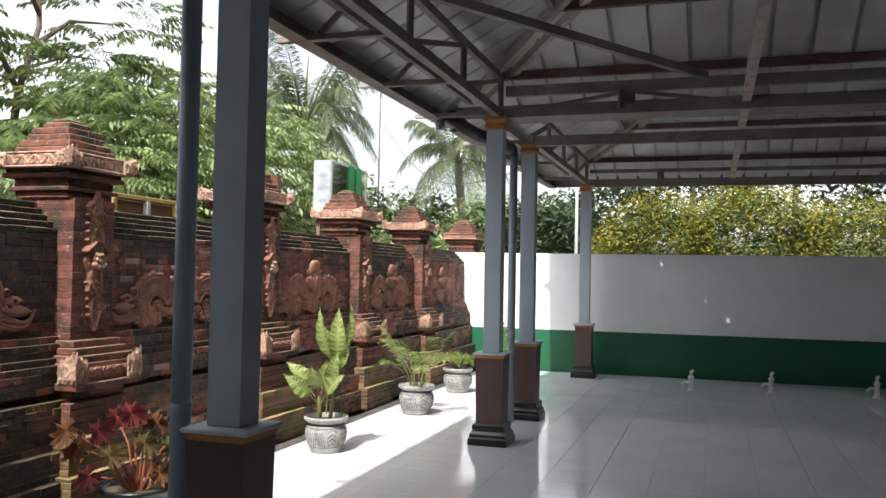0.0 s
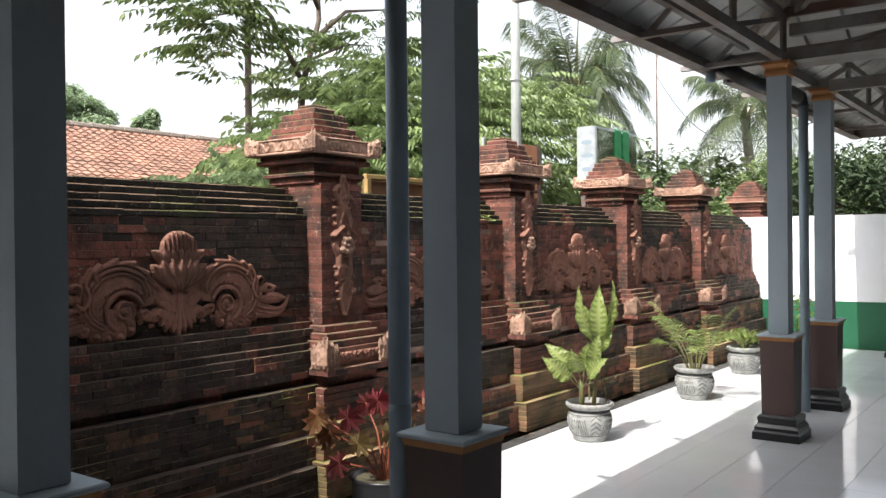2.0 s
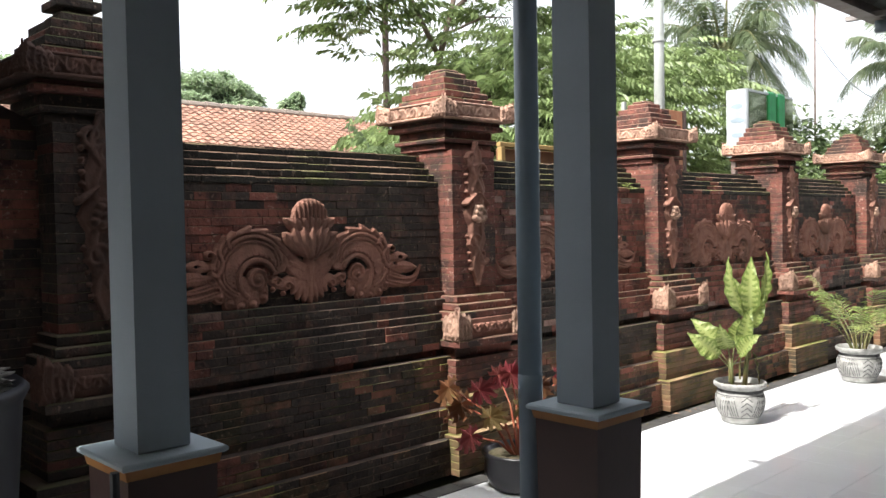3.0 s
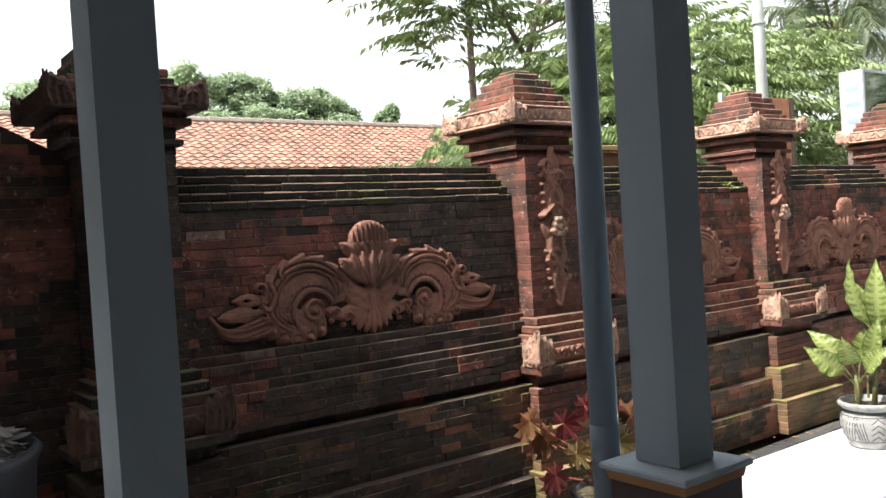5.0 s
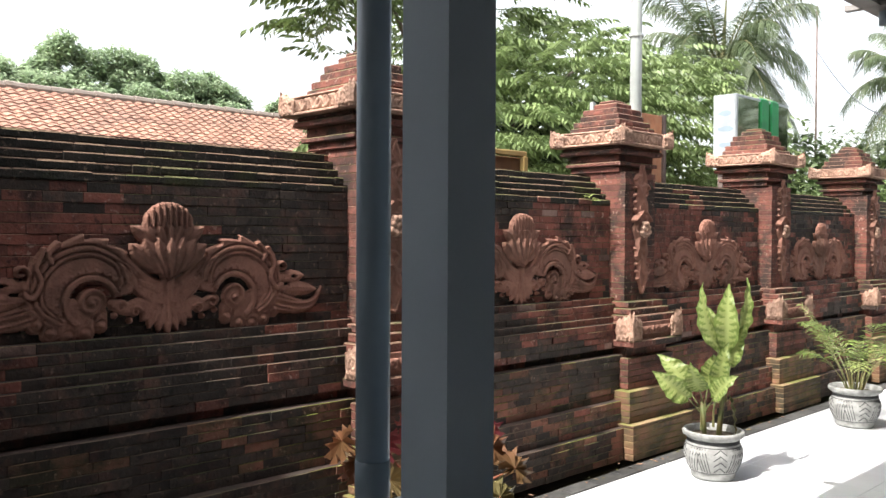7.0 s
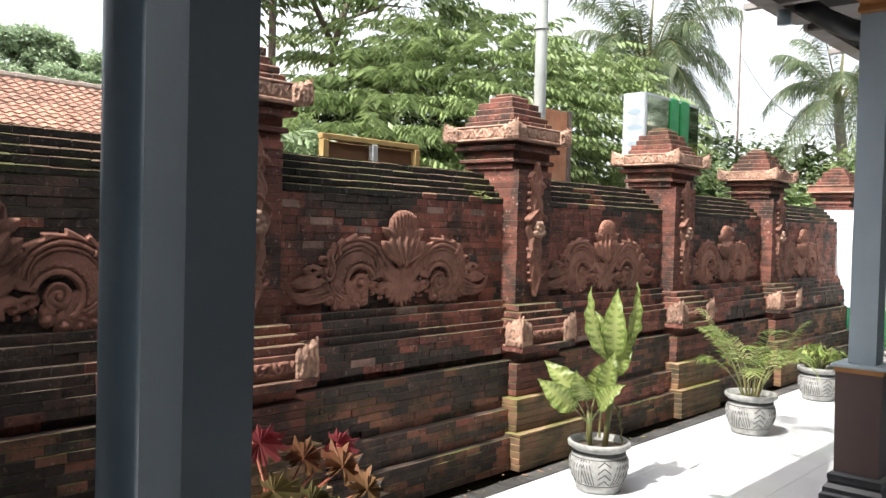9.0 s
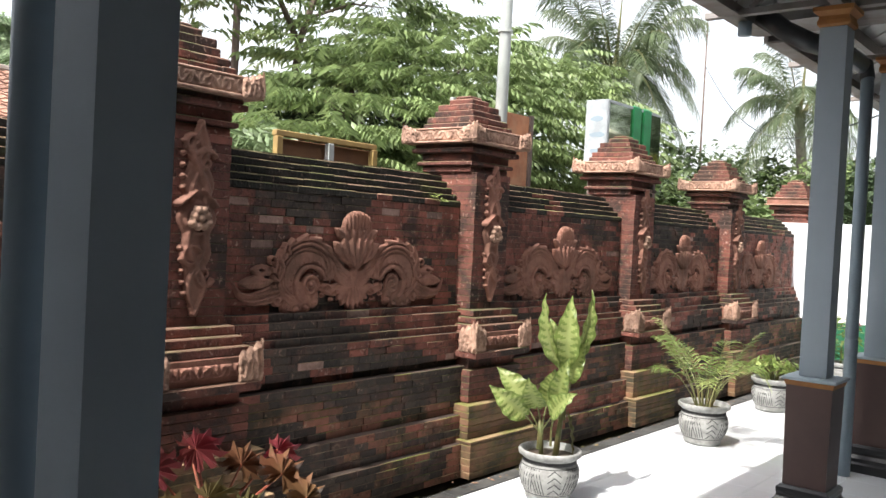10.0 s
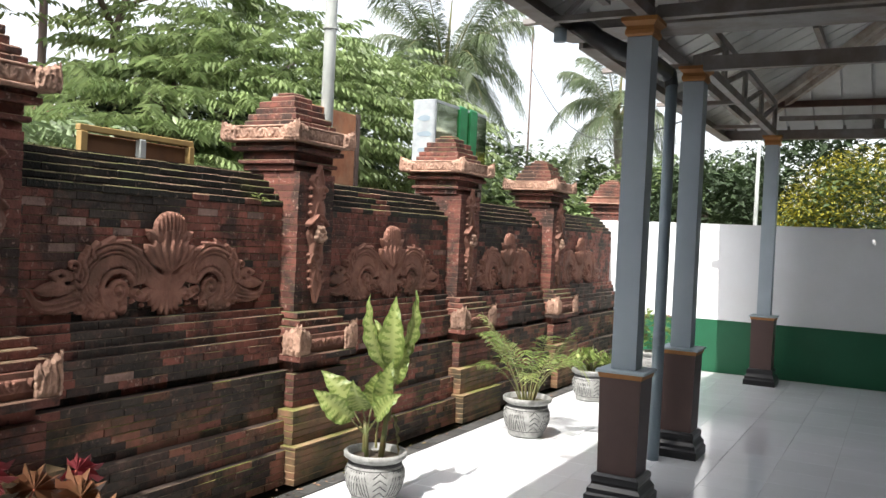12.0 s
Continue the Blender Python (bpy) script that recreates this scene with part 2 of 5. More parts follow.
TAP = mat("white_tap", (0.75, 0.75, 0.74), 0.35, second=(0.6, 0.6, 0.6), scale=20, amount=0.4)
LEAF_TREE = leaf_mat("leaf_tree", (0.235, 0.30, 0.125), (0.115, 0.175, 0.068), 0.44, 0.4)
# LEAF_DARK and LEAF_SHADE are darker leaf copies with crown shade in the colour
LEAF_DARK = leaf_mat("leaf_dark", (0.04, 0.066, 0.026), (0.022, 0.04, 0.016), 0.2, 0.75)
LEAF_LIMB = leaf_mat("leaf_limb", (0.12, 0.165, 0.055), (0.06, 0.095, 0.03), 0.35)
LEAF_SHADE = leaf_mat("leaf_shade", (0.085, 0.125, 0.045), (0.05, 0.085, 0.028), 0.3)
# the next two leaf tones are paled: distance haze painted into the colour
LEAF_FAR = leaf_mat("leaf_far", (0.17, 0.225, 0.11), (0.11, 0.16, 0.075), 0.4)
LEAF_HILL_HAZE = leaf_mat("leaf_hill_haze", (0.34, 0.42, 0.27), (0.24, 0.33, 0.19), 0.5, 0.6, 0.25)
LEAF_PALM = leaf_mat("leaf_palm", (0.115, 0.15, 0.075), (0.055, 0.085, 0.038), 0.3, 0.45)
LEAF_YELLOW = leaf_mat("leaf_yellow", (0.28, 0.25, 0.024), (0.17, 0.175, 0.02), 0.4, 0.7)
LEAF_RED = leaf_mat("leaf_red", (0.19, 0.03, 0.042), (0.11, 0.04, 0.028), 0.3)
LEAF_POT = leaf_mat("leaf_pot", (0.19, 0.255, 0.065), (0.12, 0.175, 0.04), 0.4, 0.42, 0.15)
LEAF_VEIN = leaf_mat("leaf_vein", (0.36, 0.41, 0.15), (0.25, 0.31, 0.09), 0.4, 0.45, 0.15)
STEM = mat("stem", (0.12, 0.14, 0.05), 0.6, second=(0.16, 0.09, 0.04), scale=12, amount=0.6)
STEM_RED = mat("stem_red", (0.30, 0.07, 0.04), 0.6, second=(0.2, 0.1, 0.04), scale=12, amount=0.6)


# ---- mesh helpers ----
class MB:
    """Collects vertices and faces of one mesh."""
    def __init__(self):
        self.v, self.f = [], []

    def add(self, verts, faces):
        o = len(self.v)
        self.v.extend(tuple(p) for p in verts)
        self.f.extend(tuple(i + o for i in q) for q in faces)
        return self

    def box(self, x0, x1, y0, y1, z0, z1, c=0.0):
        """A box; c cuts its upright and level edges by a chamfer."""
        if not c:
            v = [(x, y, z) for z in (z0, z1) for x, y in ((x0, y0), (x1, y0), (x1, y1), (x0, y1))]
            return self.add(v, [(3, 2, 1, 0), (4, 5, 6, 7), (0, 1, 5, 4), (1, 2, 6, 5), (2, 3, 7, 6), (3, 0, 4, 7)])
        v = []
        for z, s in ((z0, c), (z0 + c, 0), (z1 - c, 0), (z1, c)):
            v += [(x0 + s, y0 + s, z), (x1 - s, y0 + s, z), (x1 - s, y1 - s, z), (x0 + s, y1 - s, z)]
        f = [(3, 2, 1, 0), (12, 13, 14, 15)]
        for k in (0, 4, 8):
            f += [(k + i, k + (i + 1) % 4, k + 4 + (i + 1) % 4, k + 4 + i) for i in range(4)]
        return self.add(v, f)

    def tube(self, pts, radii, n=8, cap=True):
        """A tube along points with a radius at each."""
        pts = [Vector(p) for p in pts]
        rings = []
        for i, p in enumerate(pts):
            d = (pts[min(i + 1, len(pts) - 1)] - pts[max(i - 1, 0)]).normalized()
            a = d.orthogonal().normalized() if i == 0 else (a - d * a.dot(d)).normalized()
            b = d.cross(a)
            r = radii[i] if hasattr(radii, "__len__") else radii
            rings.append([p + (a * math.cos(2 * math.pi * k / n) + b * math.sin(2 * math.pi * k / n)) * r for k in range(n)])
        f = [(i * n + k, i * n + (k + 1) % n, (i + 1) * n + (k + 1) % n, (i + 1) * n + k) for i in range(len(pts) - 1) for k in range(n)]
        if cap:
            f += [tuple(range(n - 1, -1, -1)), tuple(range((len(pts) - 1) * n, len(pts) * n))]
        return self.add([q for r in rings for q in r], f)

    def lathe(self, prof, n=28, centre=(0, 0)):
        """A turned body from (radius, height) pairs."""
        v = [(centre[0] + r * math.cos(2 * math.pi * k / n), centre[1] + r * math.sin(2 * math.pi * k / n), z) for r, z in prof for k in range(n)]
        f = [(i * n + k, i * n + (k + 1) % n, (i + 1) * n + (k + 1) % n, (i + 1) * n + k) for i in range(len(prof) - 1) for k in range(n)]
        f += [tuple(range(n - 1, -1, -1)), tuple(range((len(prof) - 1) * n, len(prof) * n))]
        return self.add(v, f)

    def frusta(self, cx, cy, prof):
        """A square stack from (half width, height) pairs."""
        v = [(cx + sx * h, cy + sy * h, z) for h, z in prof for sx, sy in ((-1, -1), (1, -1), (1, 1), (-1, 1))]
        f = [(i * 4 + k, i * 4 + (k + 1) % 4, i * 4 + 4 + (k + 1) % 4, i * 4 + 4 + k) for i in range(len(prof) - 1) for k in range(4)]
        f += [(3, 2, 1, 0), tuple(range((len(prof) - 1) * 4, len(prof) * 4))]
        return self.add(v, f)

    def beam(self, a, b, w, h, up=(0, 0, 1)):
        """A straight bar of w by h from a to b."""
        a, b = Vector(a), Vector(b)
        d = (b - a).normalized()
        s = d.cross(Vector(up))
        s = s.normalized() if s.length > 1e-4 else d.orthogonal().normalized()
        u = s.cross(d)
        v = [p + s * (i * w / 2) + u * (j * h / 2) for p in (a, b) for i, j in ((-1, -1), (1, -1), (1, 1), (-1, 1))]
        return self.add(v, [(3, 2, 1, 0), (4, 5, 6, 7), (0, 1, 5, 4), (1, 2, 6, 5), (2, 3, 7, 6), (3, 0, 4, 7)])

    def mesh(self, name, material=None, smooth=False):
        me = bpy.data.meshes.new(name)
        me.from_pydata(self.v, [], self.f)
        me.update()
        if material:
            me.materials.append(material)
        if smooth:
            me.polygons.foreach_set("use_smooth", [True] * len(me.polygons))
        return me


def part(name, mb, material, parent=None, label="", smooth=False):
    ob = new(name, mb if isinstance(mb, bpy.types.Mesh) else mb.mesh(name, material, smooth))
    ob.parent = parent
    return tagged(ob, label)


def thing(name, label, category, at=(0, 0, 0), group="", kind=""):
    ob = new(name)
    ob.empty_display_size = 0.1
    ob.matrix_world = Matrix.Translation(at)
    return tagged(ob, label, category, group, kind)


def structure(name, mb, material, label="", smooth=False):
    return tagged(part(name, mb, material, None, label, smooth), kind="structure")


def rnd(a, b):
    return random.uniform(a, b)


def leaf_field(mb, points, size, spread=1.0, droop=0.3, width=0.45, up=None):
    """Folded leaves at the points, each of four triangles."""
    for p in points:
        a = rnd(0, 2 * math.pi)
        d = Vector((math.cos(a), math.sin(a), rnd(-droop - 0.5 * spread, 0.5 * spread - droop))).normalized()
        s = d.cross(Vector((rnd(-.5, .5), rnd(-.5, .5), 1))).normalized()
        n = s.cross(d)
        L = size * rnd(0.6, 1.3)
        w = L * width
        p = Vector(p)
        mid = p + d * L * 0.5 - n * L * 0.04
        mb.add([p, mid + s * w * 0.5 + n * w * 0.15, p + d * L - Vector((0, 0, L * 0.12)), mid - s * w * 0.5 + n * w * 0.15, mid],
               [(0, 4, 1), (1, 4, 2), (0, 3, 4), (3, 2, 4)])


def clump(centre, radius, n):
    """Random points in an uneven ball."""
    c, out = Vector(centre), []
    r = Vector(radius) if hasattr(radius, "__len__") else Vector((radius,) * 3)
    for _ in range(n):
        d = Vector((random.gauss(0, 1), random.gauss(0, 1), random.gauss(0, 1))).normalized() * rnd(0.35, 1.0) ** 0.5
        out.append((c.x + d.x * r.x, c.y + d.y * r.y, c.z + d.z * r.z))
    return out


# ---- floor and ground ----
FLOOR_X0, FLOOR_X1, FLOOR_Y0, FLOOR_Y1 = -1.98, 6.8, -3.9, 14.24
ground = structure("ground", MB().add([(-900, -900, -0.06), (900, -900, -0.06), (900, 900, -0.06), (-900, 900, -0.06)], [(0, 1, 2, 3)]), SOIL,
                   "bare brown earth with moss around the hall")
floor = structure("floor", MB().box(FLOOR_X0, FLOOR_X1, FLOOR_Y0, FLOOR_Y1, -0.05, -0.006), GROUT, "glossy pale grey tiled floor with dark joints")

# ---- far boundary wall, added closing walls and shade blocks ----
FAR_Y = 14.3
far_wall = structure("wall_north", MB().box(-2.75, 7.0, FAR_Y, FAR_Y + 0.15, 0.63, 1.80), WHITE_WALL, "white painted masonry boundary wall")
structure("wall_north_dado", MB().box(-2.75, 7.0, FAR_Y - 0.012, FAR_Y + 0.15, -0.05, 0.628), GREEN_WALL, "dark green painted lower band of the boundary wall")
# unseen wall, added; its blue-grey holds down the light from the east
structure("wall_east", MB().box(6.82, 7.0, -4.0, FAR_Y - 0.02, -0.05, 2.9), COLUMN, "unseen plain blue-grey wall added to close the hall")
# unseen wall, added close and dark so column faces get less bounce
structure("wall_south", MB().box(-1.2, 6.8, -1.55, -1.4, -0.05, 2.9), BRICK_BLACK, "unseen plain dark brick wall added to close and darken the hall")
# unseen block, as tall as needed for its shadow to end before the second pilaster
structure("wall_entrance", MB().box(-7.0, -1.75, -3.0, 1.1, -0.05, 5.8), BRICK_BLACK, "unseen dark brick block added to cast shade")

# unseen roof, added to shade the gate-side pilaster and wing wall
structure("porch_roof", MB().box(-7.0, -1.16, 1.11, 3.0, 2.95, 3.05), SHEET, "unseen flat roof added to shade the near end of the wall")

# ---- columns ----
CAP_Z, TOP_Z = 0.785, 2.72
def column(x, y, k, label):
    """A column; k is the height of its plinth's top slab."""
    c = thing("column", label, "column", (x, y, 0), "columns of the hall")
    part("base", MB().frusta(0, 0, [(0.168, 0), (0.168, 0.055), (0.155, 0.068), (0.155, 0.092), (0.138, 0.115), (0.134, 0.13), (0.138, 0.142), (0.138, 0.165), (0.122, 0.18)]), BASE_BLACK, c, "black gloss moulded base")
    part("plinth", MB().frusta(0, 0, [(0.112, 0.18), (0.120, k - 0.046)]), PLINTH, c, "dark brown painted plinth")
    part("plinth_trim", MB().frusta(0, 0, [(0.124, k - 0.046), (0.130, k - 0.018)]), OCHRE, c, "ochre painted trim")
    part("plinth_cap", MB().box(-0.142, 0.142, -0.142, 0.142, k - 0.018, k, 0.005), CAP_GREY, c, "pale grey cap slab")
    part("shaft", MB().box(-0.071, 0.071, -0.071, 0.071, k, 2.68, 0.005), COLUMN, c, "pale blue-grey painted shaft")
    part("capital", MB().frusta(0, 0, [(0.073, 2.68), (0.084, 2.692), (0.084, 2.715), (0.078, 2.722), (0.078, 2.738), (0.098, 2.758), (0.104, 2.762), (0.104, 2.785)]), OCHRE, c, "ochre moulded capital")
    return c
for x, y, k in ((-0.45, 4.225, 0.825), (-0.94, 2.99, 0.84), (-0.475, 8.41, 0.775), (-0.475, 9.81, 0.775), (-0.45, 13.69, 0.775)):
    column(x, y, k, "pale blue-grey square column on a dark brown plinth")
def downpipe(x, y):
    p = thing("downpipe", "grey plastic rain downpipe beside a column", "pipe", (x, y, 0), "rain downpipes")
    part("pipe", MB().tube([(0, 0, 0), (0, 0, 2.62)], 0.040, 14), PIPE, p, smooth=True)
    part("socket", MB().tube([(0, 0, 0.80), (0, 0, 0.90)], 0.0415, 14), PIPE, p, smooth=True)
    part("elbow", MB().tube([(0, 0, 2.6), (-0.02, 0.02, 2.7), (-0.1, 0.05, 2.76), (-0.3, 0.1, 2.8)], 0.046, 12), PIPE_DARK, p, "dark bent elbow", smooth=True)
downpipe(-0.66, 4.187)
downpipe(-0.57, 9.50)

# ---- brick boundary wall ----
PIL = (3.43, 5.66, 7.85, 9.98, 12.08, 14.06)
# courses: (height of underside, front face)
STEP = 0.0405
def section():
    rows = []
    z = 0.0
    while z < 1.81:
        if z < 0.18: x = -2.20
        elif z < 0.36: x = -2.245
        elif z < 0.63: x = -2.30
        elif z < 0.68: x = -2.37
        elif z < 0.84: x = -2.335
        elif z < 0.89: x = -2.36
        elif z < 0.94: x = -2.385
        elif z < 0.985: x = -2.41
        elif z < 1.59: x = -2.45
        else: x = -2.405 - 0.04 * round((z - 1.59) / STEP)
        rows.append((z, x))
        z += STEP
    return rows
ROWS_WALL = section()
brick_meshes = {}
def brick_mesh(length, depth, material, key):
    k = (round(length, 2), round(depth, 3), material.name, key)
    if k not in brick_meshes:
        j = [random.uniform(-0.004, 0.004) for _ in range(4)]
        brick_meshes[k] = MB().box(-depth, j[0] * 0.4, 0.0008, length - 0.001 + j[1] * 0.15, 0.0008, STEP - 0.001 + j[2] * 0.12, 0.0016).mesh("brick", material)
    return brick_meshes[k]
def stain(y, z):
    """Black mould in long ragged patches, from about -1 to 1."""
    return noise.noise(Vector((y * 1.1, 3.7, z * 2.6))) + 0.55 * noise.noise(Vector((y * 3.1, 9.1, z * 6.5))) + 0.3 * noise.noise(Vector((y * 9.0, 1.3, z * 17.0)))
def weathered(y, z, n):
    # panel 1 takes more blackened bricks than the others
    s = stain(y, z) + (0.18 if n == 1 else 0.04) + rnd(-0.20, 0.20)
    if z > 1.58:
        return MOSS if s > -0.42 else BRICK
    # blackened bricks come more often just under the coping and at the foot
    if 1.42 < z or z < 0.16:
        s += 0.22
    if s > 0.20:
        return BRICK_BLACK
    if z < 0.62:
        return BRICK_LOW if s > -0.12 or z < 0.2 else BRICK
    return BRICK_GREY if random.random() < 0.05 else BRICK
def brick_panel(n, y0, y1):
    core = MB()
    for z, x in ROWS_WALL:
        core.box(-2.72, x - 0.006, y0, y1, z, z + STEP)
    wall = structure("brick_wall_%d" % n, core, MORTAR, "weathered red brick wall panel with black stains and moss")
    joined = {m: MB() for m in (MOSS, BRICK, BRICK_BLACK, BRICK_LOW, BRICK_GREY)}
    for z, x in ROWS_WALL:
        y = y0 - rnd(0.0, 0.12)
        while y < y1 - 0.02:
            size = random.choice((0.08, 0.12, 0.13, 0.14, 0.14, 0.15, 0.16, 0.17))
            a, b = max(y, y0), min(y + size, y1)
            L = round((b - a) / 0.01) * 0.01
            if L > 0.025:
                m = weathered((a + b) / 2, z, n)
                dx = x + random.uniform(-0.004, 0.004)
                if not 0.62 <= z < 1.30:
                    worn = rnd(0.004, 0.009) if z > 1.58 else 0.002
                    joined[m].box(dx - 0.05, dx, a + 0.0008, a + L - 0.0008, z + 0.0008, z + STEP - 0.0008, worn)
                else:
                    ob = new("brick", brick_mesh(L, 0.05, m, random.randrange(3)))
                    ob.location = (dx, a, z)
                    ob.parent = wall
            y += size
    for name, m in (("mossy_bricks", MOSS), ("red_bricks", BRICK), ("blackened_bricks", BRICK_BLACK), ("damp_bricks", BRICK_LOW), ("bleached_bricks", BRICK_GREY)):
        if joined[m].v:
            tagged(part(name, joined[m], m, wall), kind="stuff")
    return wall
for n in range(5):
    brick_panel(n + 1, PIL[n] + 0.17, PIL[n + 1] - 0.17 if n < 4 else FAR_Y - 0.016)

def pilaster(y):
    p = thing("brick_pilaster", "red brick pilaster with a carved terracotta cornice and pedestal", "pilaster", (0, y, 0), "pilasters of the brick wall")
    cx = -2.565
    def ring(z0, z1, h, front, m, name="course", label=""):
        return part(name, MB().box(-2.565 - h, front, -h, h, z0, z1, 0.006), m, p, label)
    # foot courses
    z = 0.0
    for zt, h, front, m in ((0.225, 0.36, -2.13, BRICK_ALGAE), (0.43, 0.33, -2.18, BRICK_ALGAE), (0.63, 0.27, -2.235, BRICK_CLEAN)):
        while z < zt - 0.02:
            part("course", MB().box(-2.7, front + rnd(-.002, .002), -h, h, z + 0.001, min(z + STEP, zt) - 0.001, 0.003), m, p)
            z += STEP
        z = zt
    part("course", MB().box(-2.7, -2.27, -0.24, 0.24, 0.632, 0.70, 0.005), BRICK, p)
    part("band_slab", MB().box(-2.7, -2.18, -0.29, 0.29, 0.702, 0.745, 0.006), BRICK_CLEAN, p)
    part("band_core", MB().box(-2.7, -2.21, -0.26, 0.26, 0.747, 0.86, 0.004), TERRA, p)
    for zz, h, f in ((0.862, 0.25, -2.215), (0.905, 0.225, -2.245), (0.948, 0.205, -2.28)):
        part("course", MB().box(-2.7, f, -h, h, zz, zz + 0.041, 0.005), BRICK_CLEAN, p)
    z = 0.992
    k = 0
    while z < 1.82:
        cut = (-0.18, -0.04, 0.08, 0.18) if k % 2 else (-0.18, -0.10, 0.03, 0.18)
        for a, b in zip(cut, cut[1:]):
            part("brick", MB().box(-2.72, -2.33 + rnd(-.003, .003), a + 0.0005, b - 0.0005, z, z + STEP - 0.0012, 0.0016), BRICK_CLEAN, p)
        z += STEP
        k += 1
    for zz, h, t in ((1.842, 0.196, 0.04), (1.884, 0.222, 0.026), (1.912, 0.20, 0.048), (1.962, 0.25, 0.03), (1.994, 0.235, 0.022)):
        part("course", MB().box(cx - h, cx + h, -h, h, zz, zz + t, 0.005), BRICK_CLEAN, p)
    part("cornice_slab", MB().box(cx - 0.292, cx + 0.292, -0.292, 0.292, 2.018, 2.032, 0.004), TERRA_PALE, p)
    part("cornice_core", MB().box(cx - 0.27, cx + 0.27, -0.27, 0.27, 2.033, 2.103, 0.004), TERRA, p)
    part("cornice_top", MB().box(cx - 0.285, cx + 0.285, -0.285, 0.285, 2.102, 2.114, 0.004), TERRA_PALE, p)
    for zz, h in ((2.116, 0.206), (2.158, 0.192), (2.20, 0.154), (2.242, 0.142), (2.284, 0.092)):
        y = -h
        while y < h - 0.01:
            e = min(h, y + random.choice((0.13, 0.17, 0.2)))
            if h - e < 0.05:
                e = h
            part("brick", MB().box(cx - h + rnd(-.008, .006), cx + h + rnd(-.016, .006), y + 0.0015 + (rnd(0, .012) if y == -h else 0), e - 0.0015, zz, zz + 0.04, rnd(0.004, 0.009)), BRICK_CLEAN, p)
            y = e
    part("finial", MB().box(cx - 0.06, cx + 0.06, -0.06, 0.06, 2.326, 2.345, 0.006), BRICK_CLEAN, p)
    return p
first_pilaster = pilaster(PIL[0])

# ---- roofs ----
EAVE_X, EAVE_Z, PITCH = -1.13, 2.93, 0.5
def roof(x0, x1, y0, y1, label, names):
    """A hipped roof of ribbed sheet; ribs run down each slope."""
    sx, sy = x1 - x0, y1 - y0
    r = min(sx, sy) / 2
    zr = EAVE_Z + r * PITCH
    c = [(x0, y0, EAVE_Z), (x1, y0, EAVE_Z), (x1, y1, EAVE_Z), (x0, y1, EAVE_Z)]
    if sx >= sy:
        e, f = (x0 + r, (y0 + y1) / 2, zr), (x1 - r, (y0 + y1) / 2, zr)
        sides = ((c[3], c[0], e, e), (c[0], c[1], f, e), (c[1], c[2], f, f), (c[2], c[3], e, f))
    else:
        e, f = ((x0 + x1) / 2, y0 + r, zr), ((x0 + x1) / 2, y1 - r, zr)
        sides = ((c[0], c[1], e, e), (c[1], c[2], f, e), (c[2], c[3], f, f), (c[3], c[0], e, f))
    top = MB()
    for a, b, cc, d in sides:
        a, b, cc, d = (Vector(v) for v in (a, b, cc, d))
        run = (b - a)
        L = run.length
        u = run / L
        inward = Vector((-u.y, u.x, 0))
        if (d - a).dot(inward) < 0:
            inward = -inward
        def height(s):
            t0 = (d - a).dot(u)
            t1 = (cc - a).dot(u)
            if s < t0: return r * s / max(t0, 1e-6)
            if s > t1: return r * (L - s) / max(L - t1, 1e-6)
            return r
        n = max(8, int(L / 0.3))
        st = L / n
        def pt(s, q, off):
            p = a + u * s + inward * q
            return (p.x, p.y, EAVE_Z + q * PITCH + off)
        for i in range(n):
            prof = [(0, 0), (0.44, 0), (0.455, 0.055), (0.545, 0.055), (0.56, 0), (1.0, 0)]
            for (s0, o0), (s1, o1) in zip(prof, prof[1:]):
                A, B = (i + s0) * st, (i + s1) * st
                hA, hB = height(A), height(B)
                lo = [pt(A, 0, o0), pt(B, 0, o1), pt(B, hB, o1), pt(A, hA, o0)]
                top.add(lo, [(0, 1, 2, 3)])
                up = [(p[0], p[1], p[2] + 0.006) for p in lo]
                top.add(up, [(3, 2, 1, 0)])
    return structure(names, top, SHEET, label)
roof(EAVE_X, 7.3, -4.4, 9.02, "grey ribbed metal sheet roof of the near hall", "ceiling")
roof(EAVE_X, 7.3, 9.10, 14.42, "grey ribbed metal sheet roof of the far hall", "ceiling_far")

def steel(name, label, segs, at=(0, 0, 0), m=None):
    t = thing(name, label, "roof beam", at)
    for nm, a, b, w, h in segs:
        part(nm, MB().beam(a, b, w, h), m or STEEL, t)
    return t
def z_at(x, y, y1):
    return EAVE_Z + PITCH * min(x - EAVE_X, y1 - y)
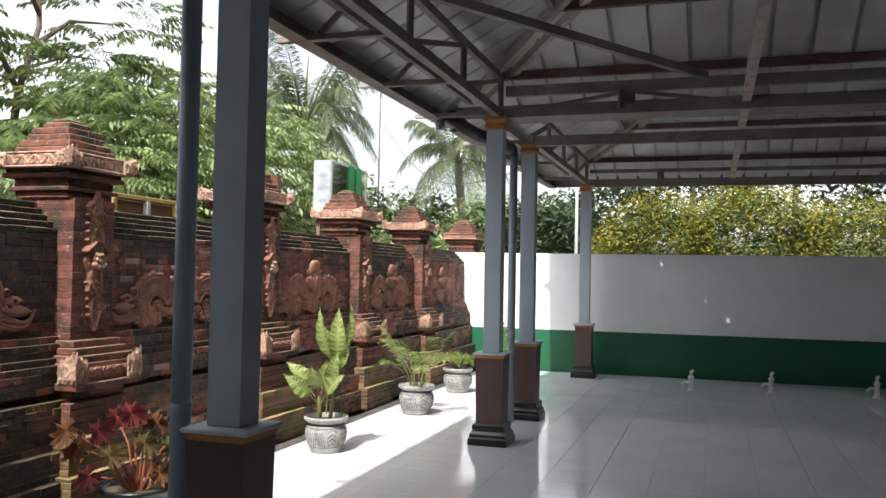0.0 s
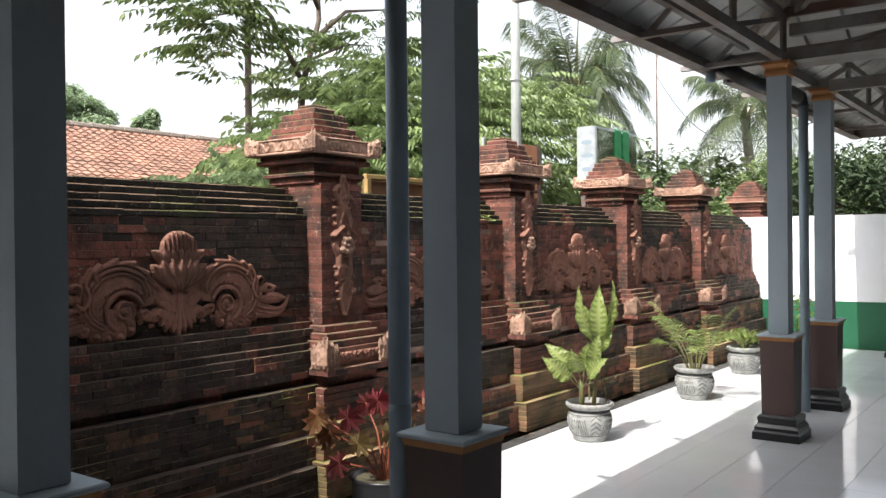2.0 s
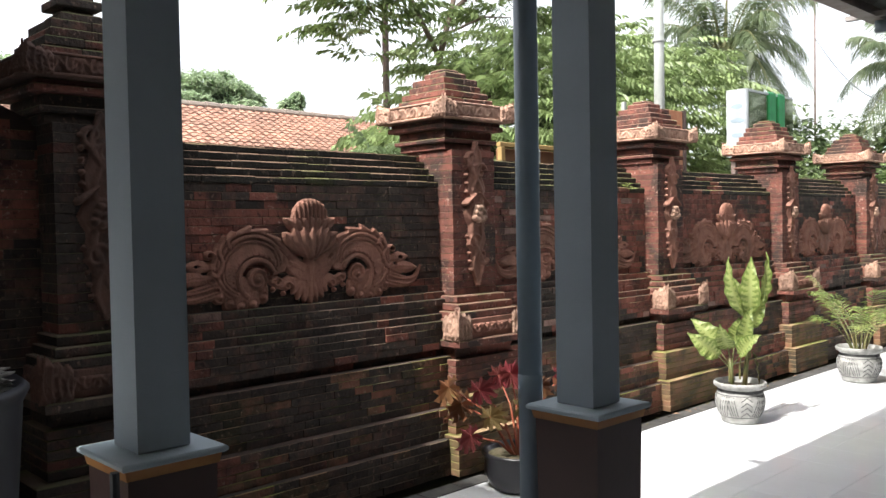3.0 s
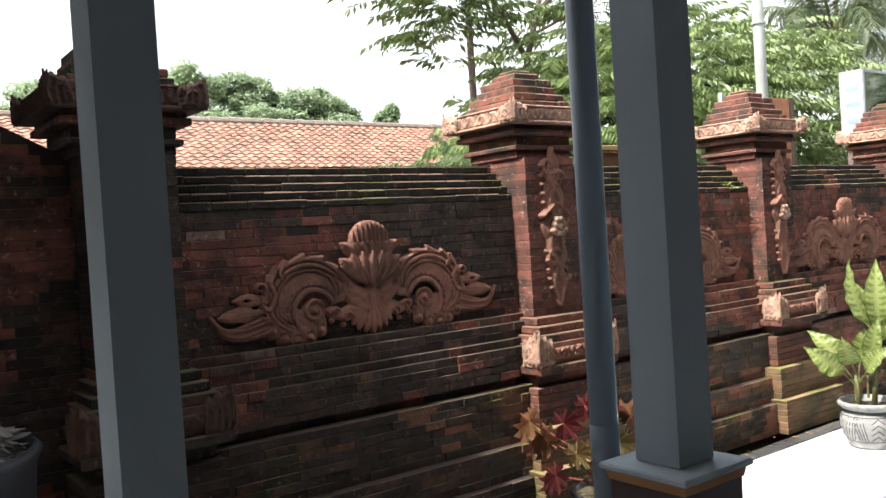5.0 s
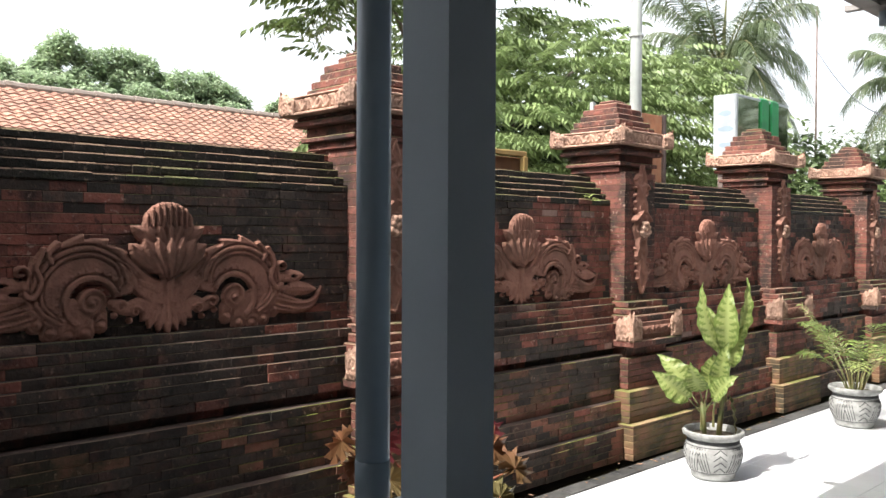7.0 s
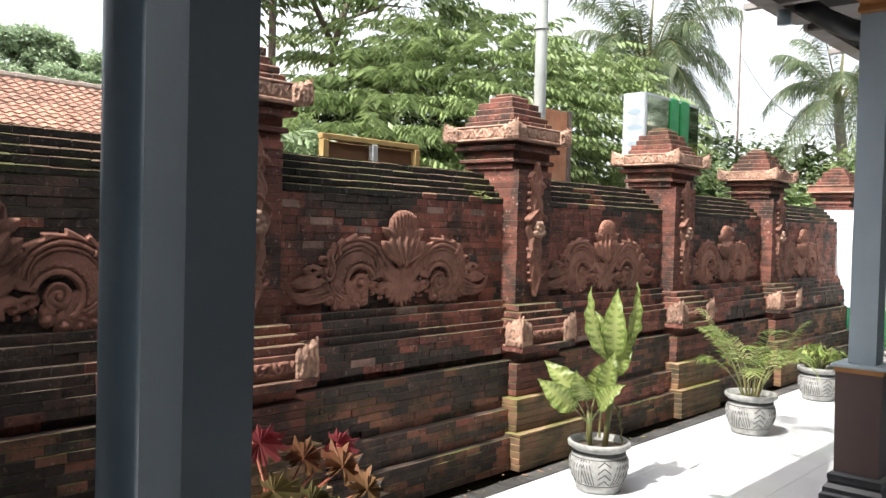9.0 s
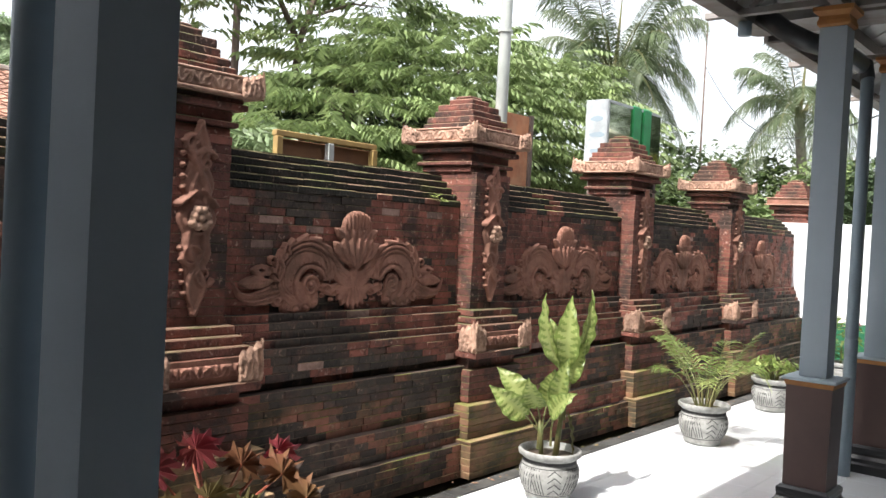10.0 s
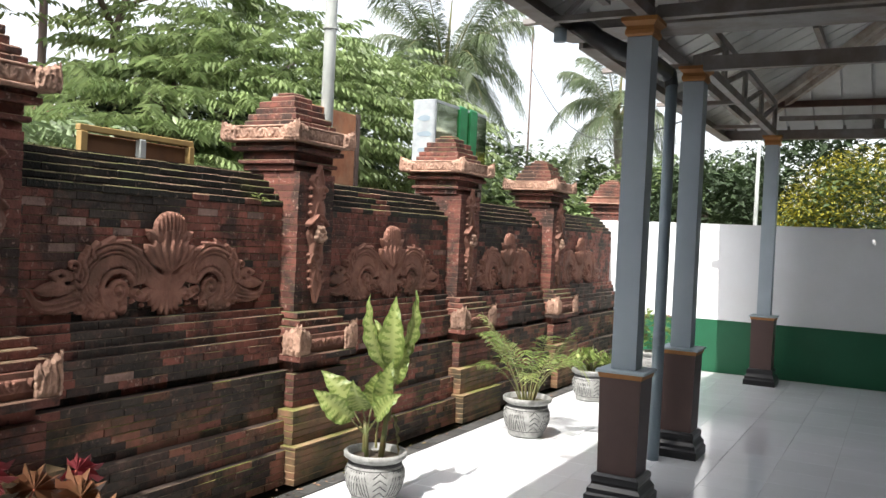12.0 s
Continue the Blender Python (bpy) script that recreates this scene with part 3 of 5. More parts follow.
for y0, y1, edge in ((-4.3, 8.95, 9.02), (9.15, 14.38, 14.42)):
    steel("eave_fascia", "grey steel fascia along the eave", [("fascia", (-1.12, y0, 2.895), (-1.12, y1, 2.895), 0.03, 0.15), ("fascia_lip", (-1.06, y0, 2.82), (-1.06, y1, 2.82), 0.1, 0.012)])
    steel("purlin", "grey steel purlin under the roof sheets", [("purlin", (-0.80, y0, 3.02), (-0.80, y1 - 0.25, 3.02), 0.05, 0.09)])
    # truss girder above the columns
    a, b = max(y0, -2.0), 8.44 if y1 < 9 else 13.7
    a = a if y1 < 9 else 9.7
    n = 9 if y1 < 9 else 4
    segs = [("bottom_chord", (-0.45, a, 2.82), (-0.45, b, 2.82), 0.06, 0.07), ("top_chord", (-0.45, a, 3.14), (-0.45, b, 3.14), 0.05, 0.06)]
    for i in range(n):
        s0, s1 = a + (b - a) * i / n, a + (b - a) * (i + 1) / n
        segs.append(("web", (-0.45, s0, 2.84), (-0.45, s1, 3.12), 0.035, 0.035))
        segs.append(("post", (-0.45, s1, 2.85), (-0.45, s1, 3.12), 0.035, 0.035))
    steel("girder_truss", "grey steel truss girder on the column heads", segs)
steel("tie_truss", "grey steel cross truss spanning the hall", [("bottom_chord", (-0.4, 8.44, 2.83), (6.8, 8.44, 2.83), 0.06, 0.075), ("top_chord", (-0.4, 8.44, 3.02), (6.8, 8.44, 3.02), 0.06, 0.09),
      ("post", (0.62, 8.44, 2.83), (0.62, 8.44, 2.98), 0.16, 0.03), ("brace", (-0.3, 8.44, 2.84), (0.6, 8.44, 2.97), 0.03, 0.03), ("brace", (0.7, 8.44, 2.97), (1.6, 8.44, 2.84), 0.03, 0.03)])
steel("tie_beam", "grey steel cross beam spanning the hall", [("beam", (-0.4, 9.7, 2.79), (6.8, 9.7, 2.79), 0.06, 0.1)])
steel("tie_beam", "grey steel cross beam spanning the hall", [("beam", (-0.4, 13.7, 2.80), (6.8, 13.7, 2.80), 0.06, 0.1), ("rail", (-0.4, 13.7, 2.98), (6.8, 13.7, 2.98), 0.05, 0.05), ("post", (0.6, 13.7, 2.84), (0.6, 13.7, 2.96), 0.1, 0.03)])
steel("long_beam", "weathered pale steel beam along the hall", [("beam", (1.56, -3.9, 2.87), (1.56, 13.66, 2.87), 0.065, 0.05)], m=STEEL_RUST)
for ys, ye in ((9.02, 9.02), (14.42, 14.42)):
    segs = []
    for o in (0.0, 0.11):
        segs.append(("rafter", (EAVE_X + 0.35 + o, ye - 0.35 + o, z_at(EAVE_X + 0.35, 0, 99) - 0.07), (EAVE_X + 2.6 + o, ye - 2.6 + o, z_at(EAVE_X + 2.6, 0, 99) - 0.07), 0.05, 0.09))
    steel("hip_rafter", "double steel hip rafter with rust", segs, m=STEEL_RUST)
    for q in (0.55, 1.25, 1.95, 2.6):
        steel("purlin", "grey steel purlin under the roof sheets", [("purlin", (EAVE_X + q, ye - q, EAVE_Z + q * PITCH - 0.04), (6.8, ye - q, EAVE_Z + q * PITCH - 0.04), 0.05, 0.07)], m=STEEL_RED)
        if q > 0.6:
            steel("purlin", "grey steel purlin under the roof sheets", [("purlin", (EAVE_X + q, (-4 if ye < 10 else 11.7), EAVE_Z + q * PITCH - 0.04), (EAVE_X + q, ye - q, EAVE_Z + q * PITCH - 0.04), 0.05, 0.07)])

steel("valley_gutter", "grey sheet gutter between the two roofs", [("trough", (EAVE_X - 0.05, 9.06, 2.90), (7.2, 9.06, 2.90), 0.34, 0.03), ("side", (EAVE_X - 0.05, 8.9, 2.95), (7.2, 8.9, 2.95), 0.02, 0.1), ("side", (EAVE_X - 0.05, 9.22, 2.95), (7.2, 9.22, 2.95), 0.02, 0.1)])
steel("eave_fascia", "grey steel fascia along the far eave", [("fascia", (EAVE_X, 14.40, 2.91), (7.2, 14.40, 2.91), 0.03, 0.16)])
steel("corner_brace", "grey steel brace crossing the roof corner", [("brace", (-0.42, 5.9, 3.10), (1.25, 8.38, 3.06), 0.05, 0.06)])

for k in range(9):
    y = -1.6 + 1.25 * k
    if y < 8.9:
        steel("eave_bracket", "pale steel bracket carrying the eave", [("arm", (-0.45, y, 2.83), (-1.22, y, 2.83), 0.05, 0.035), ("strut", (-0.95, y, 2.85), (-0.80, y, 2.99), 0.03, 0.03)])
for y in (9.95, 11.6, 13.2):
    steel("eave_bracket", "pale steel bracket carrying the eave", [("arm", (-0.45, y, 2.83), (-1.22, y, 2.83), 0.05, 0.035)])
gutter_pipe = thing("rain_outlet", "dark plastic rain outlet under the roof gutter", "pipe", (0, 0, 0))
part("pipe", MB().tube([(-1.0, 8.75, 2.90), (-0.86, 8.72, 2.78), (-0.72, 8.75, 2.70), (-0.60, 8.9, 2.68), (-0.57, 9.3, 2.66)], 0.06, 12), PIPE_DARK, gutter_pipe, smooth=True)
part("cap", MB().tube([(-1.02, 8.5, 2.80), (-1.02, 8.5, 2.72)], 0.04, 12), PIPE, gutter_pipe, smooth=True)

# ---- carved reliefs ----
def relief(name, u0, u1, v0, v1, cell, height, material):
    """A carved relief: depth along x over a grid of y and z; cells without depth are left out."""
    nu, nv = int((u1 - u0) / cell) + 1, int((v1 - v0) / cell) + 1
    U, V = np.meshgrid(np.linspace(u0, u1, nu), np.linspace(v0, v1, nv))
    h = height(U, V)
    keep = h > 0.002
    use = np.zeros_like(keep)
    use[:-1, :-1] = keep[:-1, :-1] | keep[1:, :-1] | keep[:-1, 1:] | keep[1:, 1:]
    index = -np.ones(h.shape, int)
    verts, faces = [], []
    for j, i in zip(*np.nonzero(use)):
        q = []
        for a, b in ((j, i), (j, i + 1), (j + 1, i + 1), (j + 1, i)):
            if index[a, b] < 0:
                index[a, b] = len(verts)
                verts.append((float(h[a, b]), float(U[a, b]), float(V[a, b])))
            q.append(int(index[a, b]))
        faces.append(tuple(q))
    me = bpy.data.meshes.new(name)
    me.from_pydata(verts, [], faces)
    me.update()
    me.materials.append(material)
    me.polygons.foreach_set("use_smooth", [True] * len(me.polygons))
    return me

def along(U, V, pts):
    """Distance to a polyline and the share of its length at the nearest point."""
    best, share = np.full(U.shape, 9.0), np.zeros(U.shape)
    n = len(pts) - 1
    for k in range(n):
        (ax, ay), (bx, by) = pts[k], pts[k + 1]
        dx, dy = bx - ax, by - ay
        t = np.clip(((U - ax) * dx + (V - ay) * dy) / (dx * dx + dy * dy + 1e-12), 0, 1)
        d = np.hypot(U - ax - t * dx, V - ay - t * dy)
        hit = d < best
        best, share = np.where(hit, d, best), np.where(hit, (k + t) / n, share)
    return best, share

def ridge(U, V, pts, r0, r1, h):
    d, s = along(U, V, pts)
    r = r0 + (r1 - r0) * s
    return h * np.sqrt(np.clip(1 - (d / r) ** 2, 0, 1))

def plate(U, V, pts, r0, r1, h):
    d, s = along(U, V, pts)
    r = r0 + (r1 - r0) * s
    return h * np.clip((r - d) / 0.012, 0, 1) ** 0.6

def ball(U, V, x, y, r, h):
    return h * np.sqrt(np.clip(1 - ((U - x) ** 2 + (V - y) ** 2) / r ** 2, 0, 1))

def spiral(cx, cy, r0, r1, a0, a1, n=26):
    return [(cx + (r0 + (r1 - r0) * k / n) * math.cos(radians(a0 + (a1 - a0) * k / n)), cy + (r0 + (r1 - r0) * k / n) * math.sin(radians(a0 + (a1 - a0) * k / n))) for k in range(n + 1)]

def arc_pts(pts, n=5):
    """A smooth line through the points."""
    out = []
    P = [pts[0], *pts, pts[-1]]
    for k in range(1, len(P) - 2):
        for i in range(n):
            t = i / n
            q = [0.5 * (2 * P[k][c] + (P[k + 1][c] - P[k - 1][c]) * t + (2 * P[k - 1][c] - 5 * P[k][c] + 4 * P[k + 1][c] - P[k + 2][c]) * t * t
                        + (3 * P[k][c] - P[k - 1][c] - 3 * P[k + 1][c] + P[k + 2][c]) * t ** 3) for c in (0, 1)]
            out.append(tuple(q))
    return out + [tuple(pts[-1])]

def petal(U, V, base, tip, width, h, full=0.45):
    """A pointed leaf from base to tip with a crisp rim and a midrib."""
    dx, dy = tip[0] - base[0], tip[1] - base[1]
    L = math.hypot(dx, dy)
    t = ((U - base[0]) * dx + (V - base[1]) * dy) / (L * L)
    d = np.abs((U - base[0]) * dy - (V - base[1]) * dx) / L
    w = width * np.sin(math.pi * np.clip(t, 0, 1) ** (math.log(0.5) / math.log(full))) ** 0.8
    inside = (t > 0) & (t < 1) & (d < w)
    q = np.where(inside, d / np.maximum(w, 1e-6), 1)
    return np.where(inside, h * (0.78 + 0.22 * np.cos(q * math.pi * 0.9)) * (0.86 + 0.14 * t) - 0.003 * (d < 0.0022), 0)

def cut(h, d, width, depth):
    """A groove of the given width along a distance field."""
    return np.where(h > 0.004, np.maximum(h - depth * np.clip(1 - np.abs(d) / width, 0, 1), 0.004), h)

def scroll_height(U, V):
    """Two mirrored fan-shaped leaf scrolls: rimmed fan, pearls, curled eye, studded lobes and a horned tail."""
    S = np.abs(U) * np.where(U > 0, 1.0, 0.975)
    ex, ey = 0.305, 0.105
    r = np.hypot(S - ex, V - ey)
    a = np.degrees(np.arctan2(V - ey, S - ex))
    a = np.where(a < -95, a + 360, a)
    # outer edge of the fan, cut into leaf tips
    R = np.interp(a, [-95, -60, -25, 0, 25, 55, 90, 120, 140, 160, 200, 265], [0.085, 0.13, 0.185, 0.235, 0.256, 0.256, 0.246, 0.228, 0.205, 0.175, 0.12, 0.085])
    tips = 0.022 * (np.mod(a / 21.0, 1.0) ** 1.6) * (a > -20) * (a < 150)
    edge = R + tips
    fan = (r < edge) & (a > -80) & (a < 168)
    h = np.where(fan, 0.021 * np.clip((edge - r) / 0.006, 0, 1) ** 0.5, 0)
    # raised rim bands and the leaf border outside them
    sweep = (a > -35) & (a < 152)
    h = np.where(sweep & (np.abs(r - (R - 0.034)) < 0.0085), np.maximum(h, 0.030), h)
    h = np.where(sweep & (np.abs(r - (R - 0.056)) < 0.006), np.maximum(h, 0.027), h)
    h = np.where(sweep & (r > R - 0.02), h * 1.25, h)
    h = cut(h, np.where(sweep, r - (R - 0.020), 1), 0.0055, 0.014)
    h = cut(h, np.where(sweep, r - (R - 0.046), 1), 0.005, 0.012)
    h = cut(h, np.where(sweep, r - (R - 0.066), 1), 0.0045, 0.010)
    # inner band with pearls
    inner = (a > -60) & (a < 160)
    h = np.where(inner & (np.abs(r - 0.098) < 0.010), 0.031, h)
    h = cut(h, np.where(inner, r - 0.112, 1), 0.005, 0.014)
    for k in range(13):
        q = radians(-30 + 14 * k)
        h = np.maximum(h, ball(S, V, ex + 0.126 * math.cos(q), ey + 0.126 * math.sin(q), 0.0085, 0.031))
    # open gap round the curl
    h = np.where((r > 0.056) & (r < 0.087) & (a > 15) & (a < 175), 0, h)
    # curl
    turn = r / 0.052 * 1.6 - np.mod(a + 95, 360) / 360
    h = np.where(r < 0.056, 0.026 + 0.008 * np.cos(2 * math.pi * turn), h)
    h = np.maximum(h, ball(S, V, ex, ey, 0.018, 0.046))
    # hooked veins breaking the outer half of the fan
    for pts in ([(0.475, 0.315), (0.505, 0.25), (0.487, 0.19), (0.515, 0.135), (0.545, 0.15)], [(0.425, 0.335), (0.46, 0.30), (0.45, 0.265)]):
        d, t = along(S, V, arc_pts(pts))
        h = np.where(d < 0.009, np.maximum(h, 0.034), h)
        h = cut(h, d - 0.013, 0.004, 0.016)
    # lobes with round studs
    for x, y, q in ((0.27, 0.015, 0.030), (0.328, -0.012, 0.036), (0.392, -0.018, 0.038), (0.452, -0.002, 0.038), (0.505, 0.035, 0.036)):
        h = np.maximum(h, plate(S, V, [(x, y), (x, y + 0.04)], q, q, 0.022))
        h = cut(h, np.hypot(S - x, V - y) - 0.022, 0.0045, 0.011)
        h = np.maximum(h, ball(S, V, x, y, 0.0165, 0.036))
    # tail: leaves reaching outwards, with dark gaps between them
    horn = arc_pts([(0.52, 0.07), (0.60, 0.05), (0.67, 0.042), (0.73, 0.062), (0.775, 0.125)])
    h = np.maximum(h, plate(S, V, horn, 0.050, 0.006, 0.021))
    d, t = along(S, V, horn)
    h = cut(h, d - 0.004, 0.005, 0.010)
    h = cut(h, np.where(t < 0.7, d - 0.022, 1), 0.004, 0.009)
    h = np.maximum(h, petal(S, V, (0.52, 0.13), (0.745, 0.118), 0.034, 0.025, 0.5))
    h = np.maximum(h, petal(S, V, (0.53, 0.175), (0.675, 0.185), 0.030, 0.023, 0.5))
    for x, y, rr in ((0.575, 0.148, 0.010), (0.645, 0.085, 0.009), (0.615, 0.182, 0.008)):
        h = np.where(np.hypot((S - x) / 1.9, V - y) < rr, 0, h)
    h = np.maximum(h, ridge(S, V, spiral(0.553, 0.228, 0.026, 0.010, 200, -120, 16), 0.008, 0.006, 0.032))
    # stem leaves between the curl and the lotus
    h = np.maximum(h, plate(S, V, arc_pts([(0.04, 0.13), (0.09, 0.16), (0.14, 0.215), (0.18, 0.26)]), 0.055, 0.035, 0.021))
    for off_d in (0.012, 0.03):
        d, t = along(S, V, arc_pts([(0.05, 0.12 + off_d), (0.10, 0.155 + off_d), (0.155, 0.215 + off_d), (0.205, 0.255 + off_d)]))
        h = cut(h, d, 0.0045, 0.011)
    h = np.maximum(h, plate(S, V, arc_pts([(0.05, 0.06), (0.11, 0.085), (0.16, 0.075), (0.215, 0.095)]), 0.034, 0.024, 0.020))
    for x, y, q in ((0.195, 0.085, 0.025), (0.135, 0.062, 0.024)):
        h = np.maximum(h, ridge(S, V, spiral(x, y, q, q * 0.3, 160, -190, 18), 0.0075, 0.006, 0.032))
        h = np.maximum(h, ball(S, V, x + 0.02, y - 0.034, 0.0115, 0.032))
    # hanging skirt under the stalk
    for x0, y0, x1, y1, w, top in ((0.03, 0.12, 0.11, 0.02, 0.024, 0.022), (0.025, 0.12, 0.08, -0.01, 0.022, 0.025), (0.01, 0.12, 0.04, -0.028, 0.020, 0.028)):
        h = np.maximum(h, petal(S, V, (x0, y0), (x1, y1), w, top, 0.6))
    h = np.maximum(h, petal(S, V, (0, 0.14), (0, -0.055), 0.018, 0.032, 0.6))
    h = np.maximum(h, petal(S, V, (0, 0.06), (0, 0.24), 0.034, 0.033, 0.55))
    h = np.maximum(h, petal(S, V, (0.02, 0.13), (0.13, 0.19), 0.026, 0.028, 0.5))
    carve = np.sin(120 * S + 9 * np.sin(41 * V)) * np.sin(112 * V + 7 * np.sin(37 * S))
    return 0.82 * np.where(h > 0.012, h + 0.0011 * carve, h)

def lotus_height(U, V):
    """A ribbed seed head over two tiers of lotus petals."""
    S = np.abs(U)
    dome = (S / 0.108) ** 2 + ((V - 0.42) / 0.094) ** 2
    h = np.where((dome < 1) & (V > 0.40), 0.018, 0)
    rib = np.abs(np.mod(U / (0.0235 + 0.02 * (V - 0.40)) + 0.5, 1) - 0.5) * 2
    bulge = 1 - (S / 0.13) ** 2
    h = np.where((dome < 0.97) & (V > 0.395), (0.007 + 0.033 * np.sqrt(np.clip(1 - (rib / 0.78) ** 2, 0, 1))) * (0.55 + 0.45 * bulge), h)
    for x0, y0, x1, y1, w, top in ((0.04, 0.33, 0.155, 0.415, 0.028, 0.030), (0.03, 0.33, 0.10, 0.415, 0.027, 0.036), (0.0, 0.33, 0.0, 0.425, 0.030, 0.044), (0.015, 0.33, 0.052, 0.42, 0.026, 0.040),
                                   (0.03, 0.215, 0.165, 0.345, 0.034, 0.036), (0.025, 0.205, 0.112, 0.365, 0.034, 0.042), (0.01, 0.20, 0.056, 0.372, 0.032, 0.048), (0.0, 0.19, 0.0, 0.372, 0.030, 0.054)):
        p = petal(S, V, (x0, y0), (x1, y1), w, top, 0.6)
        h = np.where(p > 0, np.where(p > h - 0.012, p, h), h)
    return h * 0.85

def spray_height(U, V):
    """The tall leaf-and-flower relief on a pilaster, centred on its flower."""
    wid = 0.105 * np.clip(1 - np.abs(V) / 0.43, 0, 1) ** 0.5 * (0.88 + 0.12 * np.cos(V * 40))
    h = 0.016 * np.clip((wid - np.abs(U)) / 0.015, 0, 1)
    wave = 0.045 * np.sin(V * 15)
    h = np.where(h > 0, np.maximum(h, 0.034 * np.sqrt(np.clip(1 - ((U - wave) / 0.022) ** 2, 0, 1))), h)
    h = np.where(h > 0, np.maximum(h, 0.030 * np.sqrt(np.clip(1 - ((U + wave * 0.8) / 0.016) ** 2, 0, 1))), h)
    for cx, cy, s in ((0.03, 0.25, 1), (-0.035, 0.33, -1), (0.04, -0.25, -1), (-0.03, -0.17, 1)):
        h = np.maximum(h, ridge(U, V, spiral(cx, cy, 0.055, 0.01, 30 * s, 420 * s), 0.014, 0.009, 0.036))
    for k in range(5):
        h = np.maximum(h, ball(U, V, -0.082, 0.13 + 0.05 * k, 0.011, 0.036))
        h = np.maximum(h, ball(U, V, -0.082 + 0.006 * k, -0.13 - 0.05 * k, 0.010, 0.034))
    h = np.maximum(h, plate(U, V, [(0, 0), (0, 0.001)], 0.085, 0.085, 0.022))
    h = np.maximum(h, ridge(U, V, spiral(0, 0, 0.062, 0.062, 0, 360, 28), 0.011, 0.011, 0.036))
    h = np.maximum(h, ridge(U, V, [(-0.10, 0.06), (-0.02, 0.12)], 0.014, 0.006, 0.06))
    h = np.maximum(h, ridge(U, V, [(0.09, 0.06), (0.02, 0.125)], 0.014, 0.006, 0.05))
    return h * 0.72

def pearls_height(U, V):
    h = np.zeros(U.shape)
    for x, y in ((0, 0), (0.032, 0.012), (-0.032, 0.008), (0.014, 0.036), (-0.018, 0.036), (0.018, -0.032), (-0.014, -0.034), (0.042, -0.02), (-0.042, -0.022)):
        h = np.maximum(h, ball(U, V, x, y, 0.019, 0.022))
    return h

def frieze_height(half):
    def f(U, V):
        q = (U + half) / 0.1
        c = np.floor(q) * 0.1 - half + 0.05
        s = np.where(np.floor(q) % 2 == 0, 1, -1)
        d = np.hypot(U - c, V - 0.028)
        a = np.arctan2((V - 0.028) * s, U - c)
        swirl = 0.5 + 0.5 * np.cos(a - d * 240)
        h = 0.012 * swirl * (d < 0.045)
        h = np.maximum(h, 0.012 * np.sqrt(np.clip(1 - ((V - 0.028 - 0.02 * np.sin(U * 63)) / 0.008) ** 2, 0, 1)))
        return np.where((V > 0.001) & (V < 0.055) & (np.abs(U) < half - 0.002), h + 0.0025, 0)
    return f

def flame_height(w, hgt):
    def f(U, V):
        top = hgt * (0.55 + 0.28 * np.clip(U / w, 0, 1) + 0.08 * np.abs(np.sin(U / w * 11)))
        body = np.clip((top - V) / 0.012, 0, 1) * (V > 0) * (U > 0.0) * (U < w)
        h = 0.011 * body + 0.005 * body * np.sin(U * 210 + 2 * np.sin(V * 90)) * np.sin(V * 190 + 2 * np.sin(U * 80))
        h = np.maximum(h, body * ridge(U, V, spiral(w * 0.5, hgt * 0.34, hgt * 0.2, hgt * 0.05, 200, -260), 0.008, 0.006, 0.02))
        for k in range(4):
            x = w * (0.18 + 0.22 * k)
            h = np.maximum(h, body * ridge(U, V, arc_pts([(x, 0.012), (x + w * 0.07, hgt * 0.35), (x - w * 0.02, hgt * (0.5 + 0.09 * k))]), 0.008, 0.005, 0.023))
            h = np.maximum(h, body * ball(U, V, x + w * 0.08, hgt * 0.14, 0.009, 0.022))
        return h
    return f

SCROLL = relief("scroll", -0.86, 0.86, -0.065, 0.40, 0.0042, scroll_height, TERRA)
LOTUS = relief("lotus", -0.2, 0.2, 0.16, 0.545, 0.0042, lotus_height, TERRA)
SPRAY = relief("leaf_spray", -0.13, 0.13, -0.44, 0.44, 0.0055, spray_height, TERRA)
PEARLS = relief("seed_head", -0.07, 0.07, -0.07, 0.07, 0.005, pearls_height, TERRA_PALE)
FRIEZE = relief("frieze", -0.25, 0.25, 0.0, 0.056, 0.0055, frieze_height(0.25), TERRA_PALE)
FRIEZE_LOW = relief("frieze", -0.25, 0.25, 0.0, 0.056, 0.0055, frieze_height(0.25), TERRA)
FLAME = relief("corner_leaf", -0.01, 0.12, -0.008, 0.15, 0.0045, flame_height(0.12, 0.14), TERRA_PALE)
FLAME_MIRROR = FLAME.copy()
FLAME_MIRROR.transform(Matrix.Diagonal((1, -1, 1, 1)))
FLAME_MIRROR.flip_normals()

def face(name, mesh, parent, x, y, z, turn, scale=(1, 1, 1)):
    ob = new(name, mesh)
    ob.parent = parent
    ob.matrix_local = Matrix.Translation((x, y, z)) @ Matrix.Rotation(radians(turn), 4, "Z") @ Matrix.Diagonal((*scale, 1))
    return ob

P = first_pilaster
CX = -2.565
for turn, dx, dy in ((0, 1, 0), (-90, 0, -1), (90, 0, 1), (180, -1, 0)):
    face("frieze", FRIEZE, P, CX + dx * 0.271, dy * 0.271, 2.0335, turn, (1, 1, 1.24))
    for s, me in ((1, FLAME), (-1, FLAME_MIRROR)):
        # the tall side of each leaf stands at the corner
        ux, uy = -math.sin(radians(turn)), math.cos(radians(turn))
        o = s * (0.305 - 0.12)
        face("corner_leaf", me, P, CX + dx * 0.288 + ux * o, dy * 0.288 + uy * o, 2.020, turn)
face("frieze", FRIEZE_LOW, P, -2.209, 0, 0.775, 0)
